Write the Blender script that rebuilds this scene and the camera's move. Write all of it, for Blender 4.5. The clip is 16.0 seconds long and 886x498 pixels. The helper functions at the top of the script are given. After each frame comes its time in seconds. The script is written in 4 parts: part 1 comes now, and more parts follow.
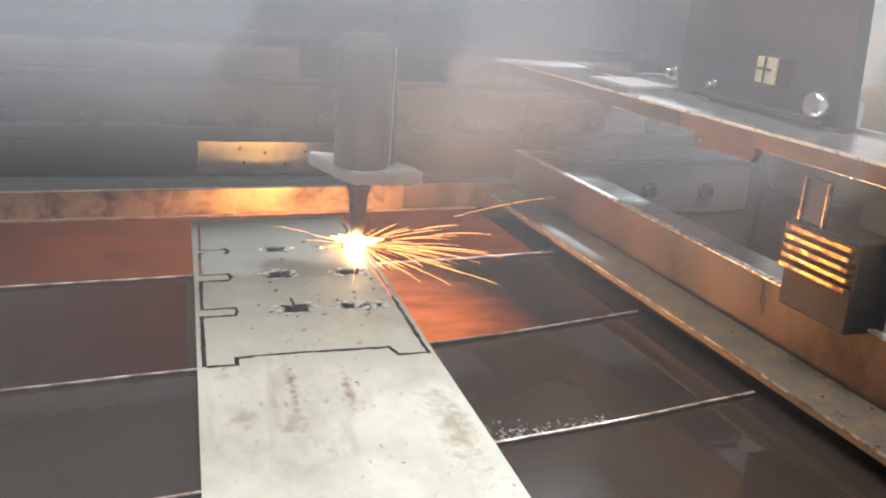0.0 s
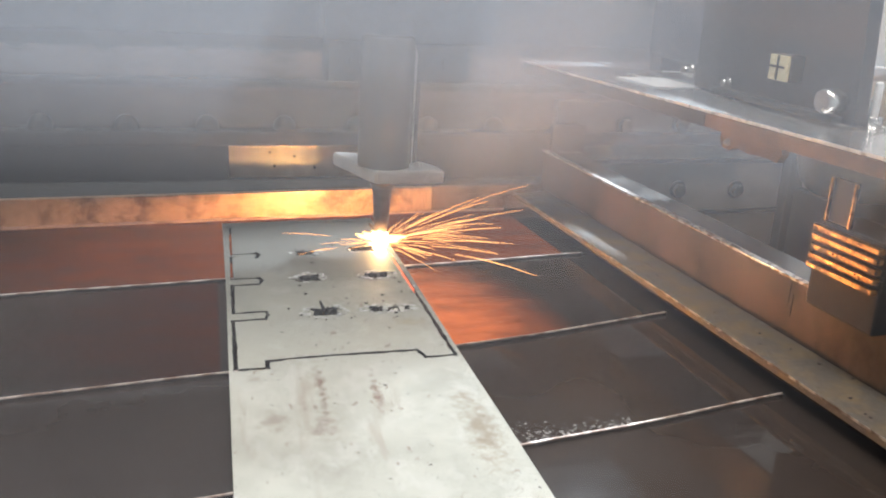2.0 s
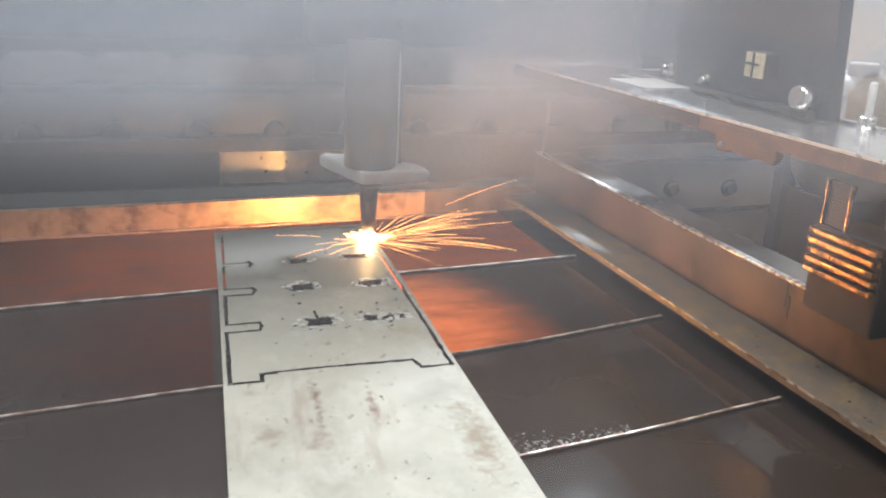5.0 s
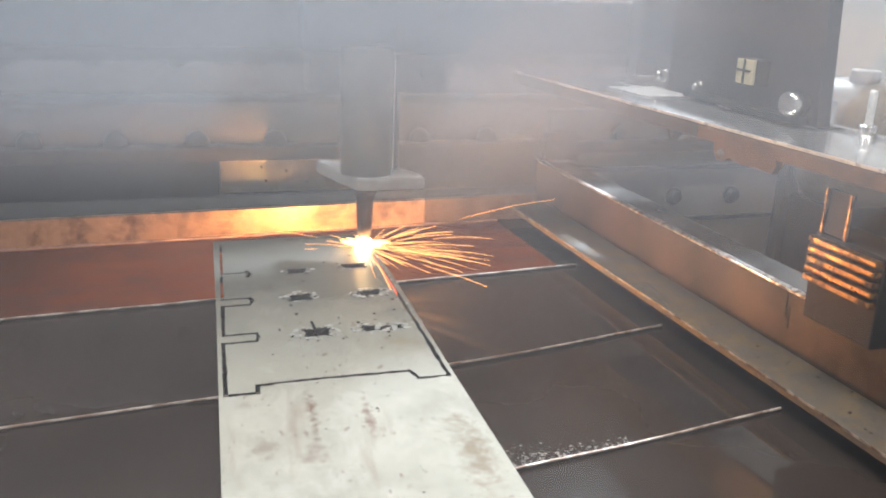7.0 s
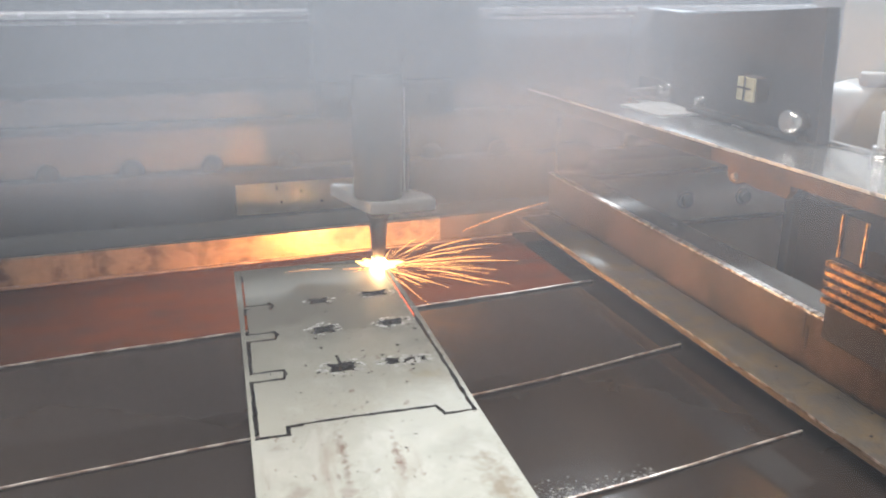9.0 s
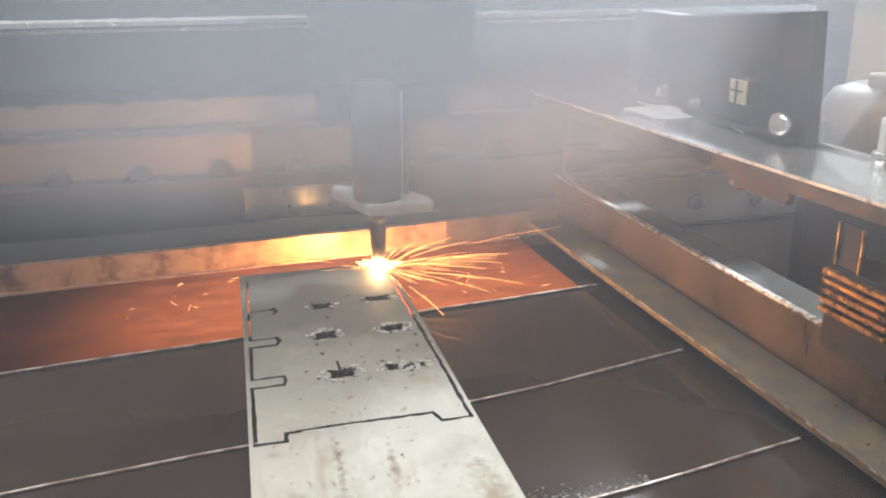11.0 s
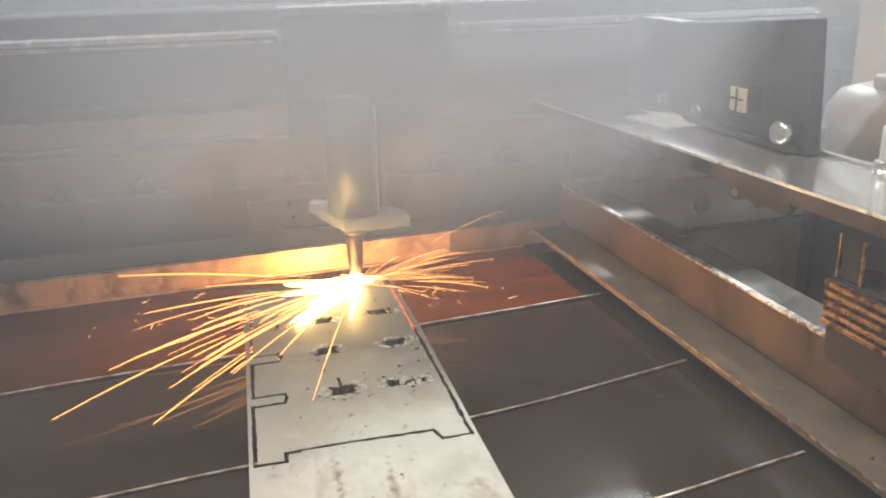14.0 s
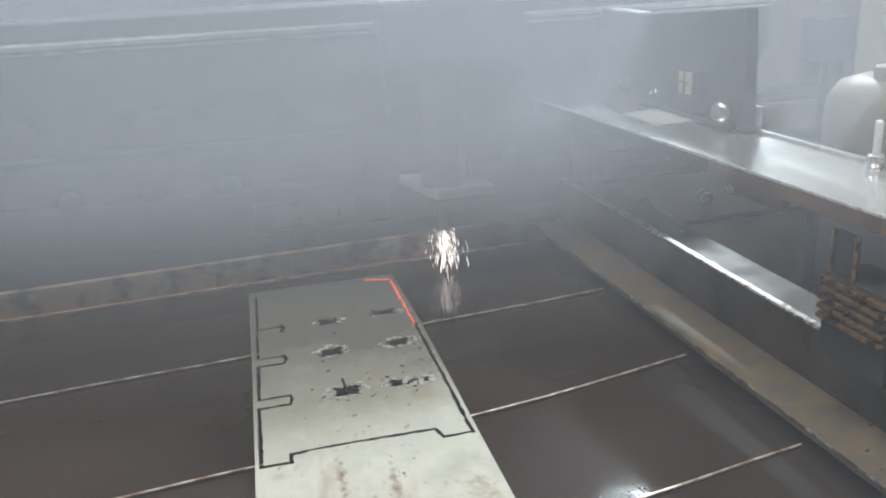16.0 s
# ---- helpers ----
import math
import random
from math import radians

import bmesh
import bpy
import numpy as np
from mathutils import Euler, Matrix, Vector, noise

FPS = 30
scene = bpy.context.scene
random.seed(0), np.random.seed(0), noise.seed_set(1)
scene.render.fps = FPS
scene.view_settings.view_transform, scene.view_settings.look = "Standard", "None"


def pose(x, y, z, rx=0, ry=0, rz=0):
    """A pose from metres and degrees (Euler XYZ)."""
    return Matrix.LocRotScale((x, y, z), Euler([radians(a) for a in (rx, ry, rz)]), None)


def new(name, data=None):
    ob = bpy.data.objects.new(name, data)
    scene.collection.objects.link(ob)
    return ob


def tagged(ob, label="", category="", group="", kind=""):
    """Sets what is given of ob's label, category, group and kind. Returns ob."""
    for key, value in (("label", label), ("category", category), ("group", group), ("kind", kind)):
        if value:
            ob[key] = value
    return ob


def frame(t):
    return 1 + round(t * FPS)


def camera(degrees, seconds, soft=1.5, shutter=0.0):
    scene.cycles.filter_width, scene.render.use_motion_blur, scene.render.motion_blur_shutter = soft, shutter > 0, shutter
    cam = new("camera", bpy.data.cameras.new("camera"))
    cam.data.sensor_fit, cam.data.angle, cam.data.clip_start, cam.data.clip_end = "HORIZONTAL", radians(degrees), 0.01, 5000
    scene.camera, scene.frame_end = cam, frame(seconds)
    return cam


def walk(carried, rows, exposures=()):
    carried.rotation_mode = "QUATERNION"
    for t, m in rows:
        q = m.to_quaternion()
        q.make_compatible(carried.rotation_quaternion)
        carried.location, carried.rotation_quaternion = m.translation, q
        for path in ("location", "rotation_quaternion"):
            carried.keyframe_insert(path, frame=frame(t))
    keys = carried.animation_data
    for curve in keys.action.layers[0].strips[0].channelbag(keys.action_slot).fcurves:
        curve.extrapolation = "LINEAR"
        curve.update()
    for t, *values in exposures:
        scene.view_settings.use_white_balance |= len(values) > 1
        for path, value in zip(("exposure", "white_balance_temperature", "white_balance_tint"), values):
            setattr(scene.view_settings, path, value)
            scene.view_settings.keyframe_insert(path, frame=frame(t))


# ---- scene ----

# ---- camera ----
cam = camera(51.6, 16.0, soft=2.0)
PATH = (
    (0, -0.0541, -0.5572, 0.2594, 72.81, -4.44, -19.46),
    (0.5, -0.0507, -0.5639, 0.2630, 72.85, -4.00, -18.64),
    (1, -0.0514, -0.5624, 0.2641, 72.53, -3.79, -18.61),
    (1.5, -0.0513, -0.5675, 0.2647, 72.67, -3.66, -17.60),
    (2, -0.0531, -0.5636, 0.2659, 72.54, -3.47, -17.71),
    (2.5, -0.0531, -0.5613, 0.2675, 71.78, -3.10, -18.39),
    (3, -0.0555, -0.5633, 0.2721, 71.85, -2.79, -18.14),
    (3.5, -0.0521, -0.5605, 0.2731, 72.15, -2.50, -18.13),
    (4, -0.0533, -0.5563, 0.2712, 72.29, -2.80, -18.48),
    (6.5, -0.0474, -0.5558, 0.2730, 72.70, -2.61, -18.14),
    (7, -0.0450, -0.5540, 0.2735, 72.79, -2.52, -18.10),
    (7.5, -0.0381, -0.5537, 0.2755, 72.49, -2.10, -17.80),
    (8, -0.0368, -0.5583, 0.2724, 72.33, -2.11, -17.87),
    (8.5, -0.0465, -0.5577, 0.2979, 71.92, -0.94, -17.93),
    (9, -0.0539, -0.5502, 0.3104, 71.92, -0.56, -18.15),
    (11.5, -0.0353, -0.5576, 0.3230, 71.64, 0.24, -16.64),
    (12, -0.0347, -0.5558, 0.3272, 71.50, 0.51, -16.66),
    (12.5, -0.0294, -0.5527, 0.3274, 71.62, 0.54, -16.72),
    (13, -0.0275, -0.5526, 0.3306, 71.47, 0.79, -16.59),
    (13.5, -0.0266, -0.5528, 0.3318, 71.61, 1.00, -16.34),
    (14, -0.0260, -0.5534, 0.3303, 71.64, 1.03, -16.45),
    (14.5, -0.0236, -0.5533, 0.3323, 71.33, 1.20, -16.33),
    (15, -0.0253, -0.5554, 0.3346, 71.12, 1.27, -16.11),
    (15.5, -0.0280, -0.5576, 0.3386, 71.09, 1.34, -16.03),
    (16, -0.0175, -0.5646, 0.3402, 71.17, 2.34, -16.00),
)
walk(cam, [(t, pose(x, y, z, rx, ry, rz)) for t, x, y, z, rx, ry, rz in PATH],
     ((0, 0.14, 6700, 10), (1.5, 0.04, 6500, 10), (3.5, 0.02, 6500, 10), (7, 0.06, 6550, 10), (11, 0.0, 6650, 10), (12.2, 0.0, 7100, 11), (13.7, 0.0, 7150, 11), (14.0, -0.12, 7150, 11), (14.6, -0.14, 7000, 10), (15.2, -0.16, 6900, 9), (16, -0.14, 6600, 7)))

# ---- world and lights: a closed workshop with ceiling lights ----
scene.view_settings.exposure = 0.0
world = bpy.data.worlds.new("workshop_air")
scene.world = world
world.use_nodes = True
world.node_tree.nodes["Background"].inputs[0].default_value = (0.75, 0.85, 1.0, 1)
world.node_tree.nodes["Background"].inputs[1].default_value = 0.05


def ceiling_lamp(x, y, z, sx, sy, power, colour):
    lamp = bpy.data.lights.new("ceiling_lamp", "AREA")
    lamp.shape, lamp.size, lamp.size_y, lamp.energy, lamp.color = "RECTANGLE", sx, sy, power, colour
    ob = new("ceiling_lamp", lamp)
    ob.location = (x, y, z)
    return ob


COOL, SOFT_WHITE = (0.80, 0.91, 1.0), (1.0, 0.985, 0.95)
ceiling_lamp(2.27, 3.50, 2.9, 0.45, 0.5, 640, COOL)
ceiling_lamp(-0.8, 0.3, 2.9, 1.4, 1.4, 82, SOFT_WHITE)
ceiling_lamp(0.6, -1.6, 2.9, 1.4, 1.4, 68, SOFT_WHITE)


# ---- materials ----
def nodes_of(name):
    m = bpy.data.materials.new(name)
    m.use_nodes = True
    nt = m.node_tree
    return m, nt, nt.nodes["Principled BSDF"]


def noise_node(nt, scale, detail=5.0, rough=0.55, coord="Object", stretch=None):
    tc = nt.nodes.new("ShaderNodeTexCoord")
    src = tc.outputs[coord]
    if stretch:
        mp = nt.nodes.new("ShaderNodeMapping")
        mp.inputs["Scale"].default_value = stretch
        nt.links.new(src, mp.inputs[0])
        src = mp.outputs[0]
    n = nt.nodes.new("ShaderNodeTexNoise")
    n.inputs["Scale"].default_value, n.inputs["Detail"].default_value, n.inputs["Roughness"].default_value = scale, detail, rough
    nt.links.new(src, n.inputs["Vector"])
    return n.outputs["Fac"]


def ramp(nt, fac, stops):
    r = nt.nodes.new("ShaderNodeValToRGB")
    els = r.color_ramp.elements
    while len(els) < len(stops):
        els.new(0.5)
    for e, (p, c) in zip(els, stops):
        e.position, e.color = p, (c if isinstance(c, tuple) else (c, c, c)) + (1,)
    nt.links.new(fac, r.inputs[0])
    return r.outputs[0]


def mix(nt, fac, a, b, kind="MIX"):
    n = nt.nodes.new("ShaderNodeMix")
    n.data_type, n.blend_type = "RGBA", kind
    for sock, v in ((n.inputs[0], fac), (n.inputs[6], a), (n.inputs[7], b)):
        if hasattr(v, "node"):
            nt.links.new(v, sock)
        elif isinstance(v, tuple):
            sock.default_value = v + (1,)
        else:
            sock.default_value = v
    return n.outputs[2]


def bump(nt, bsdf, fac, strength, dist=0.001):
    b = nt.nodes.new("ShaderNodeBump")
    b.inputs["Strength"].default_value, b.inputs["Distance"].default_value = strength, dist
    nt.links.new(fac, b.inputs["Height"])
    nt.links.new(b.outputs[0], bsdf.inputs["Normal"])


def surface(name, base, worn, metal, rough, scale=30.0, grain=300.0, relief=0.3, stretch=None, low=0.38, high=0.66):
    """Base colour broken by worn patches at one scale and by fine grain at another."""
    m, nt, b = nodes_of(name)
    big = noise_node(nt, scale, 6, 0.6, stretch=stretch)
    fine = noise_node(nt, grain, 3, 0.6, stretch=stretch)
    col = mix(nt, ramp(nt, big, [(low, 0.0), (high, 1.0)]), base, worn)
    col = mix(nt, 0.35, col, ramp(nt, fine, [(0.3, 0.35), (0.7, 1.0)]), "MULTIPLY")
    nt.links.new(col, b.inputs["Base Color"])
    b.inputs["Metallic"].default_value = metal
    r = ramp(nt, big, [(0.3, max(0.02, rough - 0.1)), (0.7, min(1.0, rough + 0.12))])
    nt.links.new(r, b.inputs["Roughness"])
    bump(nt, b, fine, relief, 0.0006)
    return m


def glow(name, colour, strength):
    m, nt, b = nodes_of(name)
    b.inputs["Base Color"].default_value = (0.02, 0.01, 0.01, 1)
    b.inputs["Emission Color"].default_value = colour + (1,)
    b.inputs["Emission Strength"].default_value = strength
    return m


def stain_mask(nt, fac, much):
    m = nt.nodes.new("ShaderNodeMapRange")
    m.inputs[1].default_value, m.inputs[2].default_value, m.inputs[3].default_value, m.inputs[4].default_value = 1.35, 2.1, much, 0.0
    nt.links.new(fac, m.inputs[0])
    return m.outputs[0]


def plate_steel():
    """Mill-finish flat bar: pale grey, brown heat stains in streaks, dark specks of spatter, soot film."""
    m, nt, b = nodes_of("plate_steel")
    cloud = noise_node(nt, 14, 6, 0.6)
    streak = noise_node(nt, 22, 4, 0.6, stretch=(1.6, 0.28, 1))
    blot = noise_node(nt, 60, 4, 0.7)
    speck = noise_node(nt, 210, 2, 0.5)
    col = ramp(nt, cloud, [(0.3, (0.33, 0.315, 0.265)), (0.48, (0.455, 0.445, 0.385)), (0.68, (0.56, 0.55, 0.485))])
    col = mix(nt, ramp(nt, noise_node(nt, 38, 6, 0.75, stretch=(1, 0.6, 1)), [(0.52, 0.0), (0.60, 0.30)]), col, (0.62, 0.61, 0.57))
    col = mix(nt, ramp(nt, streak, [(0.60, 0.0), (0.72, 0.55)]), col, (0.34, 0.27, 0.21))
    col = mix(nt, ramp(nt, noise_node(nt, 120, 3, 0.6, stretch=(1, 0.55, 1)), [(0.645, 0.0), (0.70, 0.75)]), col, (0.27, 0.21, 0.17))
    col = mix(nt, ramp(nt, blot, [(0.64, 0.0), (0.74, 0.5)]), col, (0.25, 0.21, 0.17))
    col = mix(nt, ramp(nt, speck, [(0.69, 0.0), (0.73, 0.85)]), col, (0.07, 0.06, 0.055))
    tc = nt.nodes.new("ShaderNodeTexCoord")
    sep = nt.nodes.new("ShaderNodeSeparateXYZ")
    nt.links.new(tc.outputs["Object"], sep.inputs[0])
    edge = noise_node(nt, 110, 4, 0.7)
    for cx, cy, rx, ry, colour, much in ((0.052, -0.030, 0.0050, 0.044, (0.22, 0.15, 0.11), 0.95), (0.049, -0.080, 0.012, 0.022, (0.27, 0.21, 0.17), 0.7),
                                         (0.087, -0.042, 0.0045, 0.034, (0.24, 0.16, 0.12), 0.95), (0.020, -0.070, 0.013, 0.020, (0.30, 0.25, 0.20), 0.7),
                                         (0.141, -0.100, 0.015, 0.070, (0.30, 0.25, 0.18), 0.95), (0.040, 0.187, 0.011, 0.013, (0.16, 0.13, 0.115), 0.8),
                                         (0.128, 0.062, 0.020, 0.020, (0.36, 0.31, 0.21), 0.6), (0.012, -0.014, 0.008, 0.010, (0.34, 0.29, 0.24), 0.6)):
        sub = nt.nodes.new("ShaderNodeVectorMath")
        sub.operation = "SUBTRACT"
        sub.inputs[1].default_value = (cx, cy, 0)
        div = nt.nodes.new("ShaderNodeVectorMath")
        div.operation = "MULTIPLY"
        div.inputs[1].default_value = (1 / rx, 1 / ry, 0)
        far = nt.nodes.new("ShaderNodeVectorMath")
        far.operation = "LENGTH"
        nt.links.new(tc.outputs["Object"], sub.inputs[0])
        nt.links.new(sub.outputs[0], div.inputs[0])
        nt.links.new(div.outputs[0], far.inputs[0])
        broken = nt.nodes.new("ShaderNodeMath")
        broken.operation = "MULTIPLY_ADD"
        nt.links.new(edge, broken.inputs[0])
        broken.inputs[1].default_value = 2.6
        nt.links.new(far.outputs["Value"], broken.inputs[2])
        col = mix(nt, stain_mask(nt, broken.outputs[0], much), col, colour)
    film = nt.nodes.new("ShaderNodeMath")       # soot film, uneven, thicker round the torch's end of the bar
    film.operation = "MULTIPLY_ADD"
    nt.links.new(cloud, film.inputs[0])
    film.inputs[1].default_value = 0.25
    nt.links.new(sep.outputs["Y"], film.inputs[2])
    col = mix(nt, ramp(nt, film.outputs[0], [(0.12, 0.0), (0.31, 0.90)]), col, (0.085, 0.08, 0.066))
    nt.links.new(col, b.inputs["Base Color"])
    b.inputs["Metallic"].default_value = 0.08
    nt.links.new(ramp(nt, cloud, [(0.3, 0.56), (0.7, 0.72)]), b.inputs["Roughness"])
    bump(nt, b, blot, 0.15, 0.0005)
    return m


def dark_water():
    m, nt, b = nodes_of("dark_water")
    w = noise_node(nt, 26, 3, 0.5)
    nt.links.new(ramp(nt, noise_node(nt, 6, 4), [(0.3, (0.028, 0.020, 0.016)), (0.7, (0.043, 0.031, 0.025))]), b.inputs["Base Color"])
    b.inputs["Roughness"].default_value = 0.04
    b.inputs["IOR"].default_value = 1.33
    bump(nt, b, w, 0.035, 0.002)
    return m


STEEL = plate_steel()
KERF = surface("scorched_edge", (0.03, 0.028, 0.027), (0.10, 0.08, 0.07), 0.4, 0.7, 80, 400)
WATER = dark_water()
SLAT = surface("slat_steel", (0.075, 0.055, 0.045), (0.05, 0.038, 0.032), 0.35, 0.55, 40, 300)
SLAT_EDGE = surface("slat_edge_bare_steel", (0.80, 0.68, 0.60), (0.34, 0.22, 0.17), 0.3, 0.4, 70, 500, low=0.42, high=0.58)
RUST = surface("rusty_bar", (0.074, 0.050, 0.038), (0.017, 0.014, 0.012), 0.15, 0.6, 24, 200, 0.5, stretch=(1, 0.7, 0.5), low=0.42, high=0.66)
LEDGE = surface("dusty_ledge", (0.135, 0.112, 0.09), (0.26, 0.175, 0.085), 0.15, 0.65, 34, 220, 0.8, low=0.44, high=0.74)
EDGE = surface("worn_bright_edge", (0.85, 0.82, 0.78), (0.22, 0.16, 0.13), 0.6, 0.3, 130, 500, low=0.45, high=0.58)
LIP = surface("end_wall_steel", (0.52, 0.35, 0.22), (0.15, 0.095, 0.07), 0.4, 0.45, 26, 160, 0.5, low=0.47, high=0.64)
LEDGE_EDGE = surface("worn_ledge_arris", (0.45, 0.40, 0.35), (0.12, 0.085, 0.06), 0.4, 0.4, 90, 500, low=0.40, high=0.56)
LIP_DULL = surface("dull_end_steel", (0.20, 0.14, 0.11), (0.09, 0.065, 0.055), 0.2, 0.6, 26, 160, 0.5, low=0.42, high=0.64)
WATERLINE = surface("waterline_bead", (0.62, 0.42, 0.34), (0.35, 0.22, 0.17), 0.3, 0.5, 60, 400)
BEAM = surface("grey_painted_steel", (0.30, 0.255, 0.235), (0.22, 0.18, 0.165), 0.1, 0.55, 12, 200)
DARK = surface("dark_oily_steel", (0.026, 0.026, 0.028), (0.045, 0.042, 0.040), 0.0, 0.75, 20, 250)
BOLT_BLACK = surface("black_bolt", (0.012, 0.012, 0.013), (0.03, 0.026, 0.024), 0.0, 0.7, 60, 300)
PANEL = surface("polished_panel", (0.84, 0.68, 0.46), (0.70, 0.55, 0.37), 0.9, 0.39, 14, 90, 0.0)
LEG_PAINT = surface("dark_blue_paint", (0.030, 0.033, 0.042), (0.045, 0.048, 0.056), 0.0, 0.6, 20, 250)
GANTRY = surface("blue_grey_paint", (0.085, 0.10, 0.125), (0.06, 0.07, 0.09), 0.1, 0.5, 10, 200)
RAIL = surface("ground_guide_rail", (0.95, 0.95, 0.96), (0.88, 0.89, 0.91), 0.45, 0.22, 60, 500, 0.05)
LIT_RUST = surface("lit_orange_rust", (0.17, 0.085, 0.042), (0.09, 0.052, 0.032), 0.0, 0.75, 40, 260, 0.5)
SHELF = surface("machined_shelf", (0.90, 0.89, 0.88), (0.66, 0.65, 0.64), 0.85, 0.21, 14, 350, 0.1, stretch=(1, 0.3, 1))
SHELF_EDGE = surface("bright_shelf_arris", (0.90, 0.89, 0.87), (0.55, 0.52, 0.49), 0.5, 0.3, 90, 400, low=0.5, high=0.72)
OILED = surface("oiled_flat_steel", (0.33, 0.32, 0.31), (0.20, 0.19, 0.18), 0.9, 0.16, 14, 300, 0.08)
CHROME = surface("bright_plated_steel", (0.85, 0.84, 0.82), (0.7, 0.68, 0.64), 0.95, 0.18, 80, 400)
ALU = surface("cast_aluminium", (0.84, 0.83, 0.81), (0.68, 0.67, 0.65), 0.25, 0.4, 45, 350)
BODY = surface("torch_tube_grey", (0.17, 0.165, 0.16), (0.12, 0.115, 0.11), 0.5, 0.42, 25, 250, stretch=(1, 1, 0.25))
NOZZLE = surface("sooty_copper", (0.20, 0.12, 0.085), (0.10, 0.07, 0.055), 0.7, 0.42, 60, 300)
CREAM = surface("cream_plastic", (0.56, 0.53, 0.45), (0.53, 0.50, 0.42), 0.0, 0.5, 8, 150, 0.05)
CAN = surface("tan_plastic", (0.235, 0.195, 0.145), (0.20, 0.165, 0.12), 0.0, 0.6, 8, 150, 0.05)
PLUG_SHADE = surface("plug_shaded_plastic", (0.085, 0.062, 0.05), (0.06, 0.045, 0.038), 0.0, 0.5, 40, 300)
PLUG_LIT = surface("plug_lit_plastic", (0.72, 0.62, 0.40), (0.62, 0.52, 0.33), 0.0, 0.45, 40, 300)
LIT_COPPER = surface("lit_finned_copper", (0.46, 0.25, 0.10), (0.07, 0.045, 0.03), 0.8, 0.36, 120, 400, low=0.42, high=0.6)
FLAT_WHITE = surface("plain_white", (0.80, 0.80, 0.79), (0.72, 0.72, 0.71), 0.0, 0.5, 20, 200, 0.1)
WALL = surface("workshop_paint", (0.50, 0.51, 0.50), (0.42, 0.43, 0.42), 0.0, 0.8, 2, 30)
FLOOR = surface("workshop_concrete", (0.22, 0.21, 0.20), (0.15, 0.145, 0.14), 0.0, 0.75, 2, 40)


# ---- mesh helpers ----
def profiled(x0, x1, outline):
    """A bar along x with the given outline of (y, z) corners."""
    bm = bmesh.new()
    ends = [[bm.verts.new((x, y, z)) for y, z in outline] for x in (x0, x1)]
    n = len(outline)
    for k in range(n):
        bm.faces.new((ends[0][k], ends[0][(k + 1) % n], ends[1][(k + 1) % n], ends[1][k]))
    bm.faces.new(ends[0][::-1])
    bm.faces.new(ends[1])
    bmesh.ops.recalc_face_normals(bm, faces=bm.faces[:])
    return bm


def add_box(bm, lo, hi, bevel=0.0):
    """A box between two corners, with softened edges."""
    one = bmesh.new()
    bmesh.ops.create_cube(one, size=1)
    c = [(a + b) / 2 for a, b in zip(lo, hi)]
    s = [b - a for a, b in zip(lo, hi)]
    for v in one.verts:
        v.co = Vector([c[k] + v.co[k] * s[k] for k in range(3)])
    if bevel:
        bmesh.ops.bevel(one, geom=one.edges[:], offset=bevel, segments=2, profile=0.6, affect="EDGES")
    join(bm, one)
    return bm


def join(bm, one):
    me = bpy.data.meshes.new("tmp")
    one.to_mesh(me)
    one.free()
    bm.from_mesh(me)
    bpy.data.meshes.remove(me)


def box(lo, hi, bevel=0.0):
    return add_box(bmesh.new(), lo, hi, bevel)


def lathe(profile, n=28, axis="z", at=(0, 0, 0)):
    """A turned solid: profile of (radius, height)."""
    bm = bmesh.new()
    rings = []
    for r, h in profile:
        ring = []
        for k in range(n):
            a = 2 * math.pi * k / n
            p = (r * math.cos(a), r * math.sin(a), h)
            if axis == "x":
                p = (-p[2], p[0], p[1])
            elif axis == "y":
                p = (p[0], -p[2], p[1])
            ring.append(bm.verts.new(Vector(p) + Vector(at)))
        rings.append(ring)
    for a, b in zip(rings, rings[1:]):
        for k in range(n):
            bm.faces.new((a[k], a[(k + 1) % n], b[(k + 1) % n], b[k]))
    bm.faces.new(rings[0][::-1])
    bm.faces.new(rings[-1])
    for f in bm.faces:
        f.smooth = len(f.verts) == 4
    bmesh.ops.recalc_face_normals(bm, faces=bm.faces[:])
    return bm


def prism(bm, outline, z0=-0.02, z1=0.01):
    lo = [bm.verts.new((p[0], p[1], z0)) for p in outline]
    hi = [bm.verts.new((p[0], p[1], z1)) for p in outline]
    n = len(outline)
    fs = [bm.faces.new(lo[::-1]), bm.faces.new(hi)]
    for k in range(n):
        fs.append(bm.faces.new((lo[k], lo[(k + 1) % n], hi[(k + 1) % n], hi[k])))
    bmesh.ops.recalc_face_normals(bm, faces=fs)


def bolt(axis, at, r, h):
    """Hexagon bolt head on a washer."""
    bm = lathe([(r * 1.35, 0), (r * 1.35, h * 0.22), (r * 1.2, h * 0.25)], 20, axis, at)
    one = lathe([(r, h * 0.25), (r, h * 0.85), (r * 0.86, h)], 6, axis, at)
    join(bm, one)
    return bm


def dome(axis, at, r, h):
    """Round cup-headed bolt."""
    return lathe([(r, 0), (r, h * 0.35), (r * 0.93, h * 0.6), (r * 0.75, h * 0.85), (r * 0.4, h)], 22, axis, at)


def part(name, bm, material, parent=None, label=""):
    me = bpy.data.meshes.new(name)
    bm.to_mesh(me)
    bm.free()
    for m in (material if isinstance(material, (list, tuple)) else [material]):
        me.materials.append(m)
    ob = new(name, me)
    ob.parent = parent
    if label:
        tagged(ob, label)
    return ob


def thing(name, label, category, group="", kind=""):
    return tagged(new(name), label, category, group, kind)


